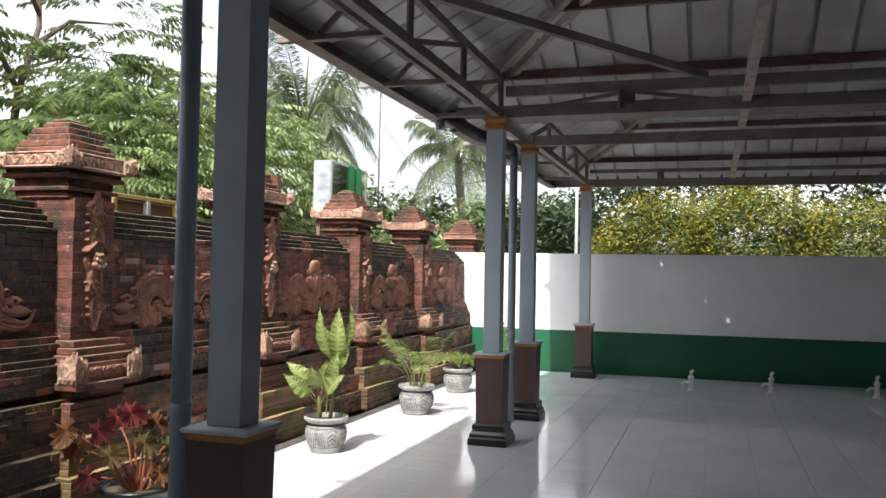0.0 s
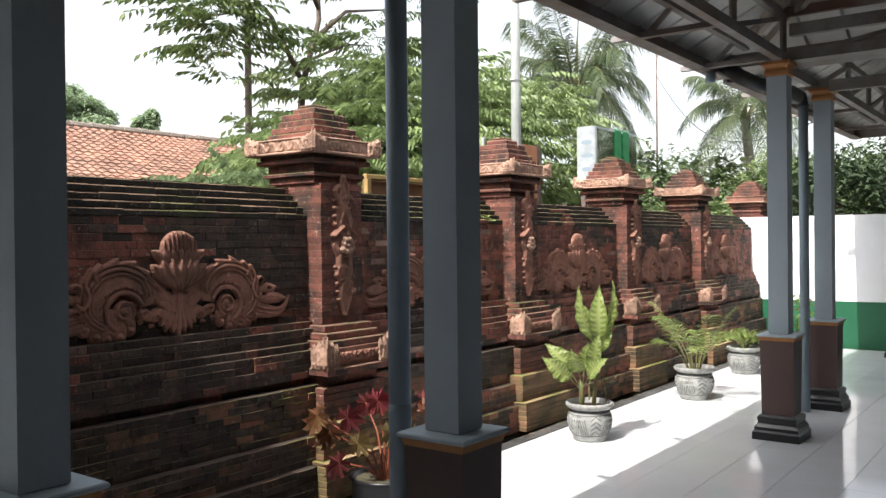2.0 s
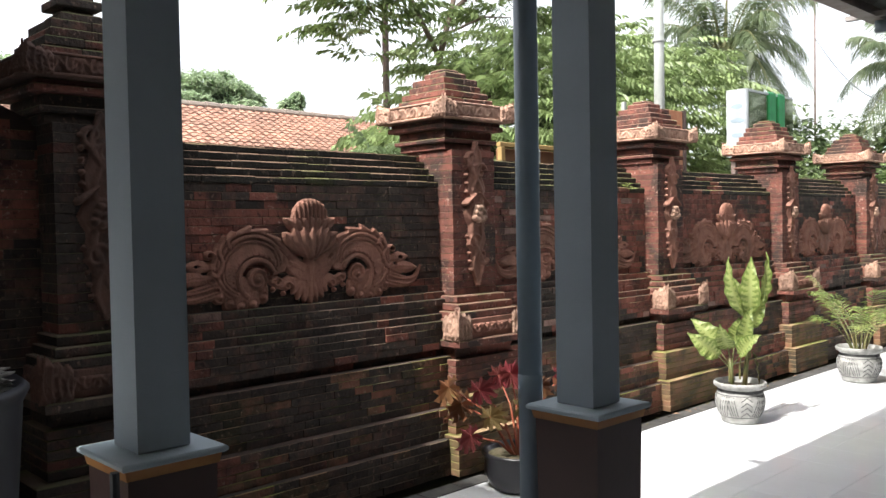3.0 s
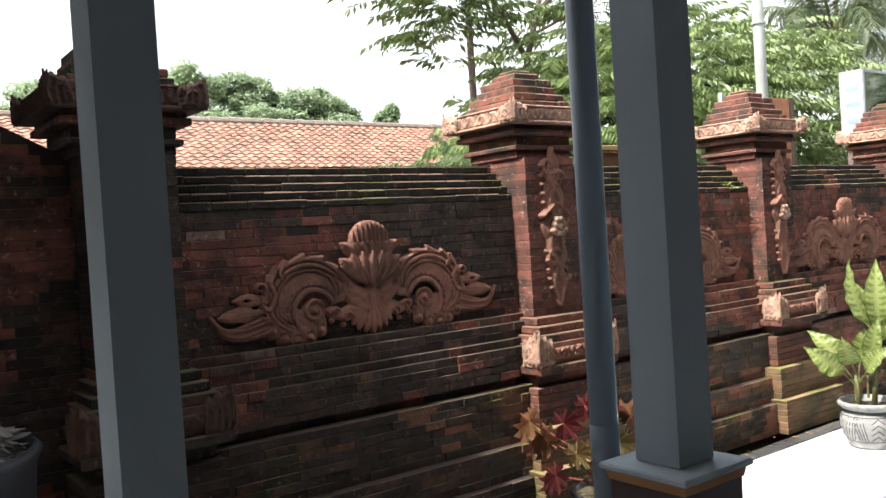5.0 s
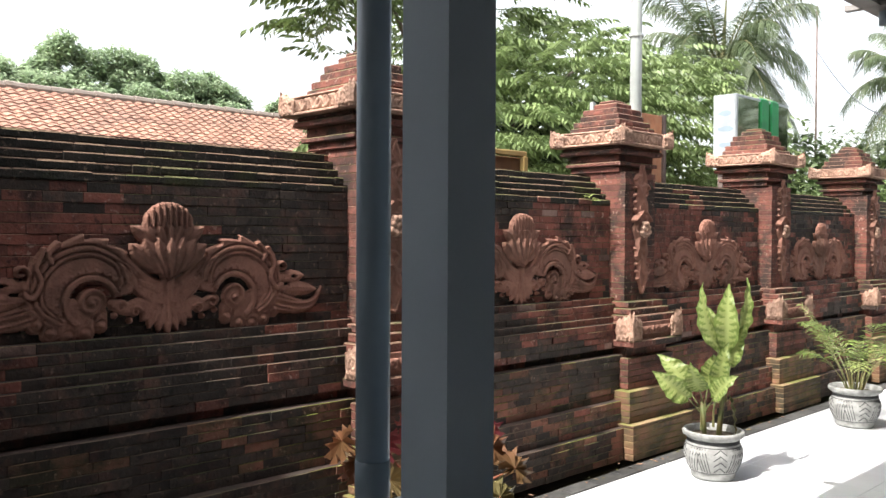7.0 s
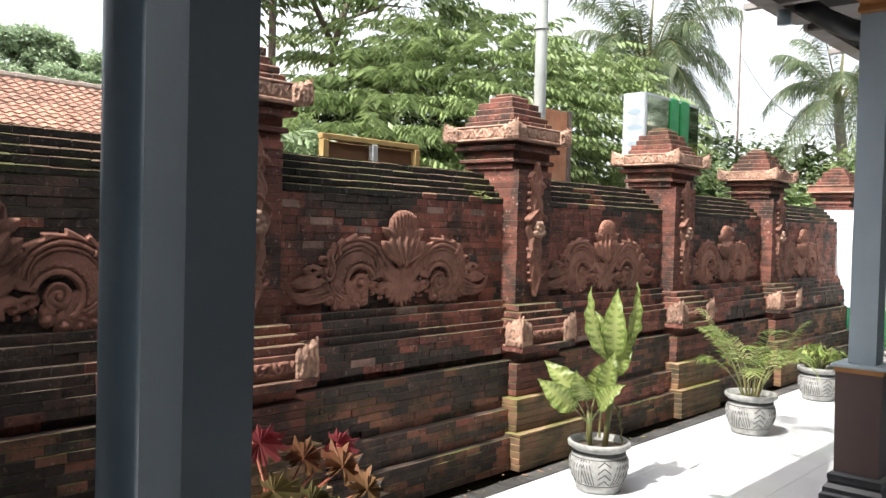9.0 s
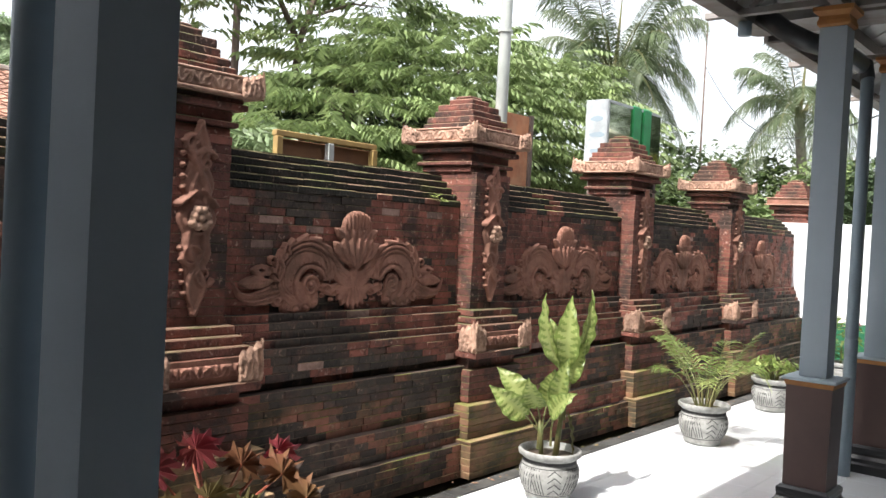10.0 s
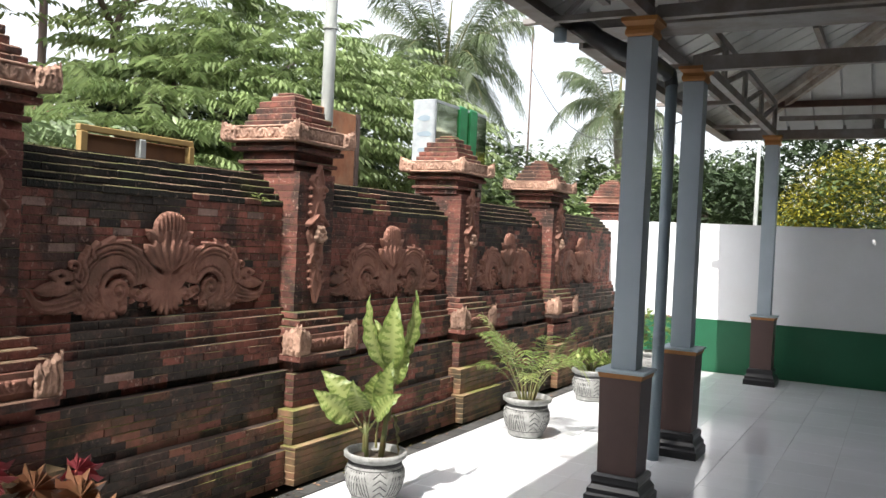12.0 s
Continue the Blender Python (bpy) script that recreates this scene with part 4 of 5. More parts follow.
for turn, x, y in ((-90, -2.36, -0.262), (90, -2.36, 0.262)):
    face("frieze", FRIEZE_LOW, P, x, y, 0.775, turn, (1, 0.5, 1))
for s, me in ((1, FLAME), (-1, FLAME_MIRROR)):
    face("corner_leaf", me, P, -2.198, s * (0.31 - 0.135), 0.745, 0, (1, 1.12, 1.5))
    face("corner_leaf", FLAME if s < 0 else FLAME_MIRROR, P, -2.178 - 0.135 if s < 0 else -2.178 - 0.135, s * 0.285, 0.745, -90 if s < 0 else 90, (1, 1.12, 1.5))
spray = face("leaf_spray", SPRAY, P, -2.329, 0.01, 1.465, 0)
face("seed_head", PEARLS, P, -2.296, 0.01, 1.465, 0)
for y in PIL[1:-1]:
    copy_thing(first_pilaster, Matrix.Translation((0, y, 0)))
# the last one stands behind the white wall and shows only above it
last_pilaster = copy_thing(first_pilaster, Matrix.Translation((0, FAR_Y + 0.34, 0)))
for piece in list(last_pilaster.children):
    if max((piece.matrix_local @ Vector(c)).z for c in piece.bound_box) < 1.6:
        bpy.data.objects.remove(piece)
part("core", MB().box(-2.72, -2.36, -0.17, 0.17, -0.05, 1.7), MORTAR, last_pilaster)

# the gate-side pilaster: shade and mould put into darker materials; one more tier
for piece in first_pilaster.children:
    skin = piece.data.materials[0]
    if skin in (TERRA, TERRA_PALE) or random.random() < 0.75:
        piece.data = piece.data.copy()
        piece.data.materials[0] = TERRA_SHADE_MOULD if skin in (TERRA, TERRA_PALE) else BRICK_BLACK
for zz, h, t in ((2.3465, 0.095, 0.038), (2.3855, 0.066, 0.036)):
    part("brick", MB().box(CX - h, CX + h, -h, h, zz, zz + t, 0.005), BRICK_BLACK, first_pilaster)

for n in range(5):
    r = thing("carved_relief", "carved terracotta lotus and scroll relief on the brick wall", "relief", (-2.447, (PIL[n] + PIL[n + 1]) / 2, 1.045), "reliefs on the brick wall")
    part("scroll", SCROLL, None, r)
    lo = part("lotus", LOTUS, None, r)
    lo.location = (0.012, 0, -0.01)

# wing wall beside the first pilaster, with a curved top
wing = MB()
N = 16
for i in range(N):
    a0, a1 = i / N, (i + 1) / N
    def top(a):
        return min(2.93, 1.80 + 1.13 * (1 - a) + 0.1 * (1 - a) ** 2)
    ya, yb = 1.15 + 2.2 * a0, 1.15 + 2.2 * a1
    wing.add([(-2.74, ya, 0), (-2.52, ya, 0), (-2.52, ya, top(a0)), (-2.74, ya, top(a0)), (-2.74, yb, 0), (-2.52, yb, 0), (-2.52, yb, top(a1)), (-2.74, yb, top(a1))],
             [(1, 5, 6, 2), (0, 3, 7, 4), (3, 2, 6, 7), (0, 1, 2, 3), (5, 4, 7, 6)])
wing_wall = structure("wall_wing", wing, MORTAR, "weathered brick wing wall with a curved top, shade put into dark bricks")
for i in range(60):
    z = i * STEP
    y = 1.16 - (0.09 if i % 2 else 0)
    while y < 3.33:
        a, b = max(y, 1.16), min(y + 0.13, 3.33)
        L = round((b - a) / 0.01) * 0.01
        if L > 0.03 and a > 2.35 and z + STEP < top((b - 1.15) / 2.2):
            # blackened bricks increase towards the pilaster: stains plus corner shade set in colour
            ob = new("brick", brick_mesh(L, 0.05, BRICK_BLACK if stain(a, z) + 0.9 * (a - 2.75) > 0.12 else BRICK, random.randrange(4)))
            ob.location = (-2.511, a, z)
            ob.parent = wing_wall
        y += 0.13

# ---- border tiles along the wall ----
border = structure("border", MB().box(-2.105, -1.985, 1.2, 14.2, -0.05, -0.012), GROUT, "row of dark border tiles beside the floor")
slab = MB().box(0.0, 0.11, 0.002, 0.247, -0.012, -0.002, 0.003).mesh("border_tile", DARK_TILE)
for i in range(52):
    ob = new("border_tile", slab)
    ob.location = (-2.1 + rnd(-0.003, 0.003), 1.2 + i * 0.25, rnd(-0.002, 0.001))
    ob.parent = border

litter = MB()
leaf_field(litter, [(-2.06 + random.gauss(0, 0.03), rnd(5.6, 11.5), 0.006) for _ in range(90)], 0.03, 0.15, 0.0, 0.6)
tagged(part("leaf_litter", litter, BRICK_GREY, None, "small dry leaf bits scattered along the border tiles"), category="litter", kind="stuff")
weed = thing("weed", "small pale green weed rooted in the brick coping", "weed", (-2.432, 7.455, 1.636))
for k in range(7):
    sprig = MB()
    a = k * 0.9
    leaf_field(sprig, [(0.02 * math.cos(a), 0.06 * math.sin(a), 0.01 + 0.006 * k)] * 4, 0.036, 0.6, -0.2, 0.35)
    part("sprig", sprig, LEAF_VEIN, weed)

# ---- flower pots ----
def pot(x, y, s, label):
    p = thing("flower_pot", label, "flower pot", (x, y, 0), "patterned pots along the floor edge")
    prof = [(0.10, 0.0), (0.122, 0.006), (0.128, 0.02), (0.125, 0.03), (0.155, 0.09), (0.168, 0.14), (0.166, 0.18), (0.15, 0.215), (0.145, 0.232), (0.162, 0.245), (0.176, 0.255),
            (0.178, 0.275), (0.17, 0.284), (0.155, 0.28), (0.148, 0.25), (0.14, 0.24)]
    part("body", MB().lathe([(r * s, z * s) for r, z in prof], 36), POT, p, "grey carved ceramic", smooth=True)
    part("soil", MB().lathe([(0.005, 0.243 * s), (0.142 * s, 0.247 * s), (0.143 * s, 0.243 * s)], 24), SOIL, p, "dark earth")
    part("neck_band", MB().lathe([(0.150 * s, 0.212 * s), (0.1515 * s, 0.222 * s), (0.1475 * s, 0.235 * s), (0.1455 * s, 0.228 * s)], 36), POT_DARK, p, "dark groove under the rim")
    lines = MB()
    def r_at(z):
        for (r0, z0), (r1, z1) in zip(prof[3:8], prof[4:9]):
            if z0 <= z <= z1:
                return r0 + (r1 - r0) * (z - z0) / (z1 - z0)
        return 0.15
    def groove(a0, z0, a1, z1):
        pts = []
        for k in range(5):
            a, z = radians(a0 + (a1 - a0) * k / 4), z0 + (z1 - z0) * k / 4
            r = r_at(z) - 0.001
            pts.append((r * math.cos(a) * s, r * math.sin(a) * s, z * s))
        lines.tube(pts, 0.0032 * s, 5)
    for k in range(12):
        a = k * 30
        if k % 3 == 0:
            for i in range(4):
                groove(a + 4 + i * 6, 0.06, a + i * 6 - 6, 0.195)
        elif k % 3 == 1:
            for i in range(4):
                z = 0.06 + i * 0.035
                groove(a, z, a + 13, z + 0.03)
                groove(a + 13, z + 0.03, a + 26, z)
        else:
            for i in range(4):
                groove(a + i * 7, 0.06, a + i * 7 + 12, 0.195)
    for z in (0.05, 0.2):
        for k in range(12):
            groove(k * 30, z, k * 30 + 30, z)
    part("carved_pattern", lines, POT_DARK, p, "dark carved zigzag lines")
    return p
pot(-1.625, 7.56, 1.0, "grey carved pot holding a tall variegated plant")
pot(-1.575, 9.60, 1.06, "grey carved pot holding a small palm")
pot(-1.66, 11.36, 1.05, "grey carved pot holding a drooping pale plant")
pot(-1.62, 13.45, 0.95, "grey carved pot holding a flowering shrub")

def blade(base, tip, width, arch, materials, nx=5, ny=40, stripes=True, twist=0.0, face_dir=(0, 0, 1)):
    """One broad leaf from base to tip: arched, folded along its midrib, with pale bands between the veins."""
    base, tip = Vector(base), Vector(tip)
    d = tip - base
    L = d.length
    d.normalize()
    s = d.cross(Vector(face_dir))
    s = s.normalized() if s.length > 1e-3 else d.orthogonal().normalized()
    n = s.cross(d)
    s = (s * math.cos(twist) + n * math.sin(twist))
    n = s.cross(d)
    verts, faces, mats = [], [], []
    cols = 2 * nx + 1
    for j in range(ny + 1):
        t = j / ny
        w = width * math.sin(math.pi * min(1, t * 0.98 + 0.02) ** 0.72) * 0.5 + 0.0015
        for i in range(cols):
            q = (i - nx) / nx
            p = base + d * (L * (t - 0.05 * abs(q) * (1 - t))) + s * (w * q * (1 + 0.05 * math.sin(t * 31 + q))) + n * (arch * L * (math.sin(math.pi * t) - 0.9 * t ** 3) + 0.42 * w * abs(q) + 0.007 * math.sin(t * 26 + 3 * q) * abs(q))
            verts.append(p)
    for j in range(ny):
        for i in range(cols - 1):
            a = j * cols + i
            faces.append((a, a + 1, a + cols + 1, a + cols))
            inner = 1 <= i <= cols - 3
            mid = i in (nx - 1, nx)
            reach = int(abs(i - nx + 0.5))
            mats.append(1 if stripes and inner and 1 < j < ny - 3 and (mid or (j - reach) % 4 < 2 + (reach < 2)) else 0)
    me = bpy.data.meshes.new("leaf")
    me.from_pydata([tuple(v) for v in verts], [], faces)
    me.update()
    for m in materials:
        me.materials.append(m)
    me.polygons.foreach_set("material_index", mats)
    me.polygons.foreach_set("use_smooth", [True] * len(faces))
    return me

# tall variegated plant; R points across the view, B away from it
R, B = Vector((0.76, 0.65, 0)), Vector((-0.65, 0.76, 0))
O = Vector((-1.625, 7.56, 0.245))
def off(o, r, b, z):
    return o + R * r + B * b + Vector((0, 0, z))
dumb = thing("potted_plant", "variegated green and cream plant with broad leaves", "plant", (0, 0, 0))
part("stem", MB().tube([off(O, 0.03, 0, -0.01), off(O, 0.05, 0, 0.2), off(O, 0.07, 0, 0.42)], [0.018, 0.015, 0.012], 8), STEM, dumb, smooth=True)
part("stem", MB().tube([off(O, -0.05, 0, -0.01), off(O, -0.055, 0, 0.1), off(O, -0.07, 0, 0.2)], [0.014, 0.012, 0.01], 8), STEM, dumb, smooth=True)
for r0, z0, r1, b1, z1, w, tw in ((-0.07, 0.13, -0.36, -0.05, 0.38, 0.14, 0.3), (-0.07, 0.15, -0.31, 0.08, 0.47, 0.15, -0.2), (-0.06, 0.18, -0.16, -0.12, 0.44, 0.13, 0.5),
                                 (-0.05, 0.18, 0.02, 0.08, 0.47, 0.15, -0.3), (-0.05, 0.14, 0.10, -0.14, 0.38, 0.13, 0.4), (0.0, 0.15, 0.06, -0.08, 0.56, 0.11, 0.2),
                                 (0.06, 0.34, -0.09, -0.02, 0.90, 0.11, 0.9), (0.07, 0.34, 0.06, -0.08, 0.90, 0.14, 0.2), (0.07, 0.36, 0.21, 0.03, 0.93, 0.10, -0.8),
                                 (0.07, 0.38, 0.10, 0.10, 0.80, 0.13, 0.3), (0.07, 0.36, -0.02, 0.10, 0.76, 0.12, -0.3), (0.07, 0.30, 0.16, -0.04, 0.66, 0.10, 0.2)):
    a, b = off(O, r0, 0, z0), off(O, r1, b1, z1)
    k = a + (b - a) * 0.28 + Vector((0, 0, 0.02))
    part("leaf", blade(k, b, w, 0.07, (LEAF_POT, LEAF_VEIN), twist=tw, face_dir=(0.5, -0.8, 0.5)), None, dumb)
    part("leaf_stalk", MB().tube([a - Vector((0, 0, 0.1)), a, k], [0.008, 0.006, 0.004], 6), STEM, dumb)
part("leaf", blade(off(O, 0.09, 0, 0.24), off(O, 0.125, -0.03, 0.02), 0.03, 0.02, (STEM, STEM), stripes=False), None, dumb, "withered hanging leaf")

def frond(wood, green, base, heading, length, rise, droop, pairs, leaf_len, leaf_w, hang=0.5):
    """A feather palm frond: an arched midrib with leaflets on both sides."""
    base = Vector(base)
    h = Vector((math.cos(heading), math.sin(heading), 0))
    pts = []
    for k in range(9):
        t = k / 8
        pts.append(base + h * (length * t * (1 - 0.15 * t)) + Vector((0, 0, length * (rise * t - droop * t * t))))
    wood.tube(pts, [length * 0.011 * (1 - 0.85 * k / 8) for k in range(9)], 5)
    for i in range(pairs):
        t = 0.15 + 0.85 * (i + 0.5) / pairs
        k = min(int(t * 8), 7)
        p = pts[k].lerp(pts[k + 1], t * 8 - k)
        d = (pts[k + 1] - pts[k]).normalized()
        side = d.cross(Vector((0, 0, 1))).normalized()
        L = leaf_len * (0.55 + 0.45 * math.sin(math.pi * min(t, 0.95))) * rnd(0.8, 1.15)
        for sg in (-1, 1):
            q = (side * sg * 0.8 + d * rnd(0.5, 0.8) + Vector((0, 0, rnd(-0.1, 0.25) ))).normalized()
            m = p + q * L * 0.5 - Vector((0, 0, hang * L * 0.12))
            e = p + q * L - Vector((0, 0, hang * L * rnd(0.4, 0.75)))
            w = d * (leaf_w * 0.5)
            green.add([p - w * 0.4, p + w * 0.4, m + w, m - w, e], [(0, 1, 2, 3), (3, 2, 4)])

areca = thing("potted_palm", "small green feather palm with yellowing fronds", "plant", (0, 0, 0))
O2 = Vector((-1.575, 9.60, 0.255))
for k in range(17):
    wood, green = MB(), MB()
    a = k * 2.4 + 0.4
    b = O2 + Vector((0.04 * math.cos(a), 0.04 * math.sin(a), -0.02))
    up = b + Vector((0.06 * math.cos(a), 0.06 * math.sin(a), rnd(0.10, 0.2)))
    wood.tube([b, up], [0.007, 0.005], 6)
    frond(wood, green, up, a + rnd(-.3, .3), rnd(0.28, 0.44), rnd(1.3, 2.2), rnd(0.7, 1.2), 18, 0.15, 0.010, 0.6)
    f = part("frond", green, LEAF_POT if k % 3 else LEAF_VEIN, areca)
    part("stalk", wood, STEM, f)
droopy = thing("potted_plant", "drooping pale green plant with small leaves", "plant", (0, 0, 0))
O3 = Vector((-1.66, 11.36, 0.255))
for k in range(16):
    a = k * 2.4
    r = rnd(0.12, 0.22)
    pts = [O3 + Vector((0.03 * math.cos(a), 0.03 * math.sin(a), -0.02)), O3 + Vector((0.5 * r * math.cos(a), 0.5 * r * math.sin(a), rnd(0.16, 0.26))), O3 + Vector((r * math.cos(a), r * math.sin(a), rnd(0.10, 0.2)))]
    st = part("stalk", MB().tube(pts, [0.005, 0.004, 0.003], 5), STEM, droopy)
    lv = MB()
    leaf_field(lv, [tuple(pts[1].lerp(pts[2], rnd(0, 1)) + Vector((rnd(-.03, .03), rnd(-.03, .03), rnd(-.02, .03)))) for _ in range(14)], 0.085, 0.8, 0.5, 0.4)
    part("leaf_tuft", lv, LEAF_VEIN if k % 3 == 0 else LEAF_POT, st)
shrub = thing("flowering_shrub", "green potted shrub with small red flowers", "plant", (0, 0, 0))
lv = MB()
leaf_field(lv, clump((-1.62, 13.45, 0.55), (0.2, 0.2, 0.24), 260), 0.08)
for p in clump((-1.6, 13.42, 0.62), (0.2, 0.2, 0.2), 16):
    fl = MB()
    leaf_field(fl, [p] * 4, 0.045, 0.6, 0.0, 0.9)
    part("flower", fl, LEAF_RED, shrub, "small red flower")
part("stalk", MB().tube([(-1.62, 13.45, 0.22), (-1.62, 13.45, 0.5)], 0.012, 6), STEM, shrub)
part("foliage", lv, LEAF_POT, shrub)

# red-leaved plant in a dark pot
dark = thing("flower_pot", "round black pot holding a red-leaved plant", "flower pot", (-1.76, 5.40, 0))
part("body", MB().lathe([(0.13, 0), (0.17, 0.03), (0.20, 0.10), (0.195, 0.16), (0.205, 0.185), (0.215, 0.20), (0.205, 0.21), (0.185, 0.2), (0.18, 0.17)], 30), BASE_BLACK, dark, smooth=True)
part("soil", MB().lathe([(0.005, 0.178), (0.183, 0.18), (0.184, 0.172)], 20), SOIL, dark)
redp = thing("red_leaf_plant", "plant with large lobed red and bronze leaves", "plant", (0, 0, 0))
LEAF_BRONZE = leaf_mat("leaf_bronze", (0.21, 0.085, 0.045), (0.13, 0.085, 0.035), 0.3)
LEAF_OLIVE = leaf_mat("leaf_olive", (0.20, 0.145, 0.065), (0.13, 0.12, 0.045), 0.3)
def palmate(c, normal, size, lobes=9):
    """A lobed leaf, fan-shaped round its stalk."""
    n = Vector(normal).normalized()
    a = n.orthogonal().normalized()
    b = n.cross(a)
    m = MB()
    verts, k = [Vector(c)], lobes * 4
    for i in range(k + 1):
        t = -2.75 + 5.5 * i / k
        lobe = 0.78 + 0.22 * math.cos(t / 5.5 * 2 * math.pi * lobes)
        r = size * lobe * (0.75 + 0.25 * math.cos(t * 0.8)) * rnd(0.93, 1.07)
        verts.append(Vector(c) + a * (r * math.cos(t)) + b * (r * math.sin(t)) + n * (0.14 * size * math.cos(t / 5.5 * 4 * math.pi * lobes) - 0.25 * size * (r / size) ** 2))
    return m.add(verts, [(0, i, i + 1) for i in range(1, k + 1)])
O4 = Vector((-1.76, 5.40, 0.18))
for r, b, z, s, nx, m in ((-0.22, 0.0, 0.34, 0.12, -0.3, LEAF_RED), (-0.05, -0.05, 0.44, 0.12, 0.1, LEAF_RED), (0.10, 0.05, 0.36, 0.12, 0.5, LEAF_BRONZE), (0.26, 0.02, 0.34, 0.13, 0.8, LEAF_BRONZE), (0.36, 0.0, 0.26, 0.12, 0.9, LEAF_BRONZE),
                          (-0.32, 0.05, 0.26, 0.13, -0.7, LEAF_BRONZE), (-0.38, -0.02, 0.36, 0.12, -0.8, LEAF_BRONZE), (0.02, -0.12, 0.28, 0.12, 0.1, LEAF_OLIVE), (0.16, -0.10, 0.24, 0.12, 0.4, LEAF_OLIVE), (-0.16, -0.10, 0.22, 0.11, -0.3, LEAF_OLIVE),
                          (0.30, -0.08, 0.16, 0.12, 0.7, LEAF_OLIVE), (-0.12, 0.12, 0.40, 0.11, -0.2, LEAF_RED), (0.22, 0.14, 0.40, 0.10, 0.3, LEAF_RED), (-0.26, -0.1, 0.12, 0.11, -0.6, LEAF_RED), (0.10, -0.15, 0.12, 0.10, 0.2, LEAF_BRONZE)):
    top = off(O4, r, b, z)
    lf = part("leaf", palmate(top, (R * nx * 0.8 - B * 0.75 + Vector((0, 0, 0.75))), s * 1.0), m, redp)
    part("stalk", MB().tube([off(O4, r * 0.12, b * 0.12, -0.01), off(O4, r * 0.45, b * 0.45, z * 0.62), top], [0.008, 0.006, 0.004], 6), STEM_RED, lf)

# rock in a dark basin beside the first pilaster
basin = thing("stone_basin", "dark blue glazed basin on the ground", "basin", (-1.78, 2.50, -0.06))
part("bowl", MB().lathe([(0.26, 0), (0.32, 0.05), (0.38, 0.35), (0.41, 0.80), (0.42, 0.94), (0.44, 0.98), (0.42, 1.0), (0.39, 0.96), (0.36, 0.84)], 32), BASIN, basin, smooth=True)
part("water", MB().lathe([(0.005, 0.90), (0.385, 0.905), (0.386, 0.895)], 24), BASIN, basin)
rk = bmesh.new()
bmesh.ops.create_icosphere(rk, subdivisions=6, radius=1.0)
for v in rk.verts:
    p = v.co.copy()
    n = noise.fractal(p * 2.2, 1.0, 2.0, 5) * 0.22 + abs(noise.noise(p * 6)) * 0.16 + (0.10 - noise.voronoi(p * 9)[0][0] * 0.35) * 0.7
    q = p * (1 + n)
    peak = max(0, 1 - math.hypot(q.x - 0.1, q.y - 0.05) * 1.15)
    v.co = Vector((q.x * 0.30, q.y * 0.40, max(q.z, -0.4) * 0.13 + 0.34 * peak * (1 if q.z > 0 else 0)))
me = bpy.data.meshes.new("rock")
rk.to_mesh(me)
rk.free()
me.materials.append(ROCK)
rock = new("rock", me)
rock.location = (-1.78, 2.48, 0.91)
tagged(rock, "rough pale grey coral rock lying in the basin", "rock")

# small dark pipe end on the column plinth
tagged(part("pipe_stub", MB().tube([(-0.80, 2.83, 0.0), (-0.80, 2.83, 0.83)], 0.012, 8), PIPE_DARK, None, "thin black plastic pipe beside a column"), category="pipe")

# floor taps by the far wall
def tap(x, y):
    t = thing("floor_tap", "white plastic water tap standing on the floor", "tap", (x, y, 0), "white taps on the floor")
    part("stand", MB().lathe([(0.055, 0), (0.055, 0.016), (0.032, 0.026), (0.029, 0.15), (0.038, 0.165), (0.038, 0.195), (0.028, 0.204)], 16), TAP, t, smooth=True)
    part("spout", MB().tube([(0, 0, 0.12), (-0.08, -0.025, 0.12), (-0.11, -0.035, 0.10), (-0.115, -0.037, 0.07)], 0.019, 8), TAP, t, smooth=True)
    part("handle", MB().tube([(0.0, 0, 0.20), (0.0, 0, 0.25), (0.028, 0, 0.272)], [0.017, 0.021, 0.016], 8), TAP, t, smooth=True)
for x, y in ((1.06, 12.72), (2.04, 12.98), (3.28, 13.1)):
    tap(x, y)

# ---- behind the brick wall ----
crate = thing("wooden_frame", "yellow painted open wooden frame behind the wall", "frame", (0, 0, 0))
part("rail", MB().box(-3.02, -2.98, 6.62, 7.44, 1.965, 2.0, 0.004), WOOD_YELLOW, crate)
for y in (6.62, 7.02, 7.40):
    part("post", MB().box(-3.01, -2.97, y, y + 0.04, -0.05, 1.964, 0.004), WOOD_YELLOW if y != 7.02 else POLE_WHITE, crate)
part("board", MB().box(-3.06, -3.03, 6.66, 7.44, 1.2, 1.96, 0.003), WOOD_BROWN, crate, "brown board")
rust = thing("rusty_sheet", "rusty metal sheet standing behind the wall", "metal sheet", (0, 0, 0))
part("sheet", MB().box(-3.10, -3.07, 8.70, 9.3, -0.05, 2.44, 0.003), RUST, rust)
part("frame", MB().box(-3.09, -3.05, 9.3, 9.34, -0.05, 2.45, 0.003), POLE_BROWN, rust)
tagged(part("white_stake", MB().box(-2.98, -2.95, 8.16, 8.19, -0.05, 2.42, 0.002), POLE_WHITE, None, "thin white stake behind the wall"), category="stake")
tank = thing("glass_cabinet", "glass display box with a white panel and green cloth", "display box", (0, 0, 0))
part("end_panel", MB().box(-3.27, -3.03, 10.545, 10.565, 2.10, 2.78, 0.004), TANK_WHITE, tank, "white dented end panel")
# three flat dark ovals just in front of the end panel
for z, w in ((2.30, 0.07), (2.45, 0.085), (2.60, 0.075)):
    part("dent", MB().add([(-3.15 + w * math.cos(q * 0.524) * rnd(0.8, 1.1), 10.542, z + 0.026 * math.sin(q * 0.524) * rnd(0.7, 1.2)) for q in range(12)], [tuple(range(12))]), PIPE, tank, "flat dark oval on the end panel")
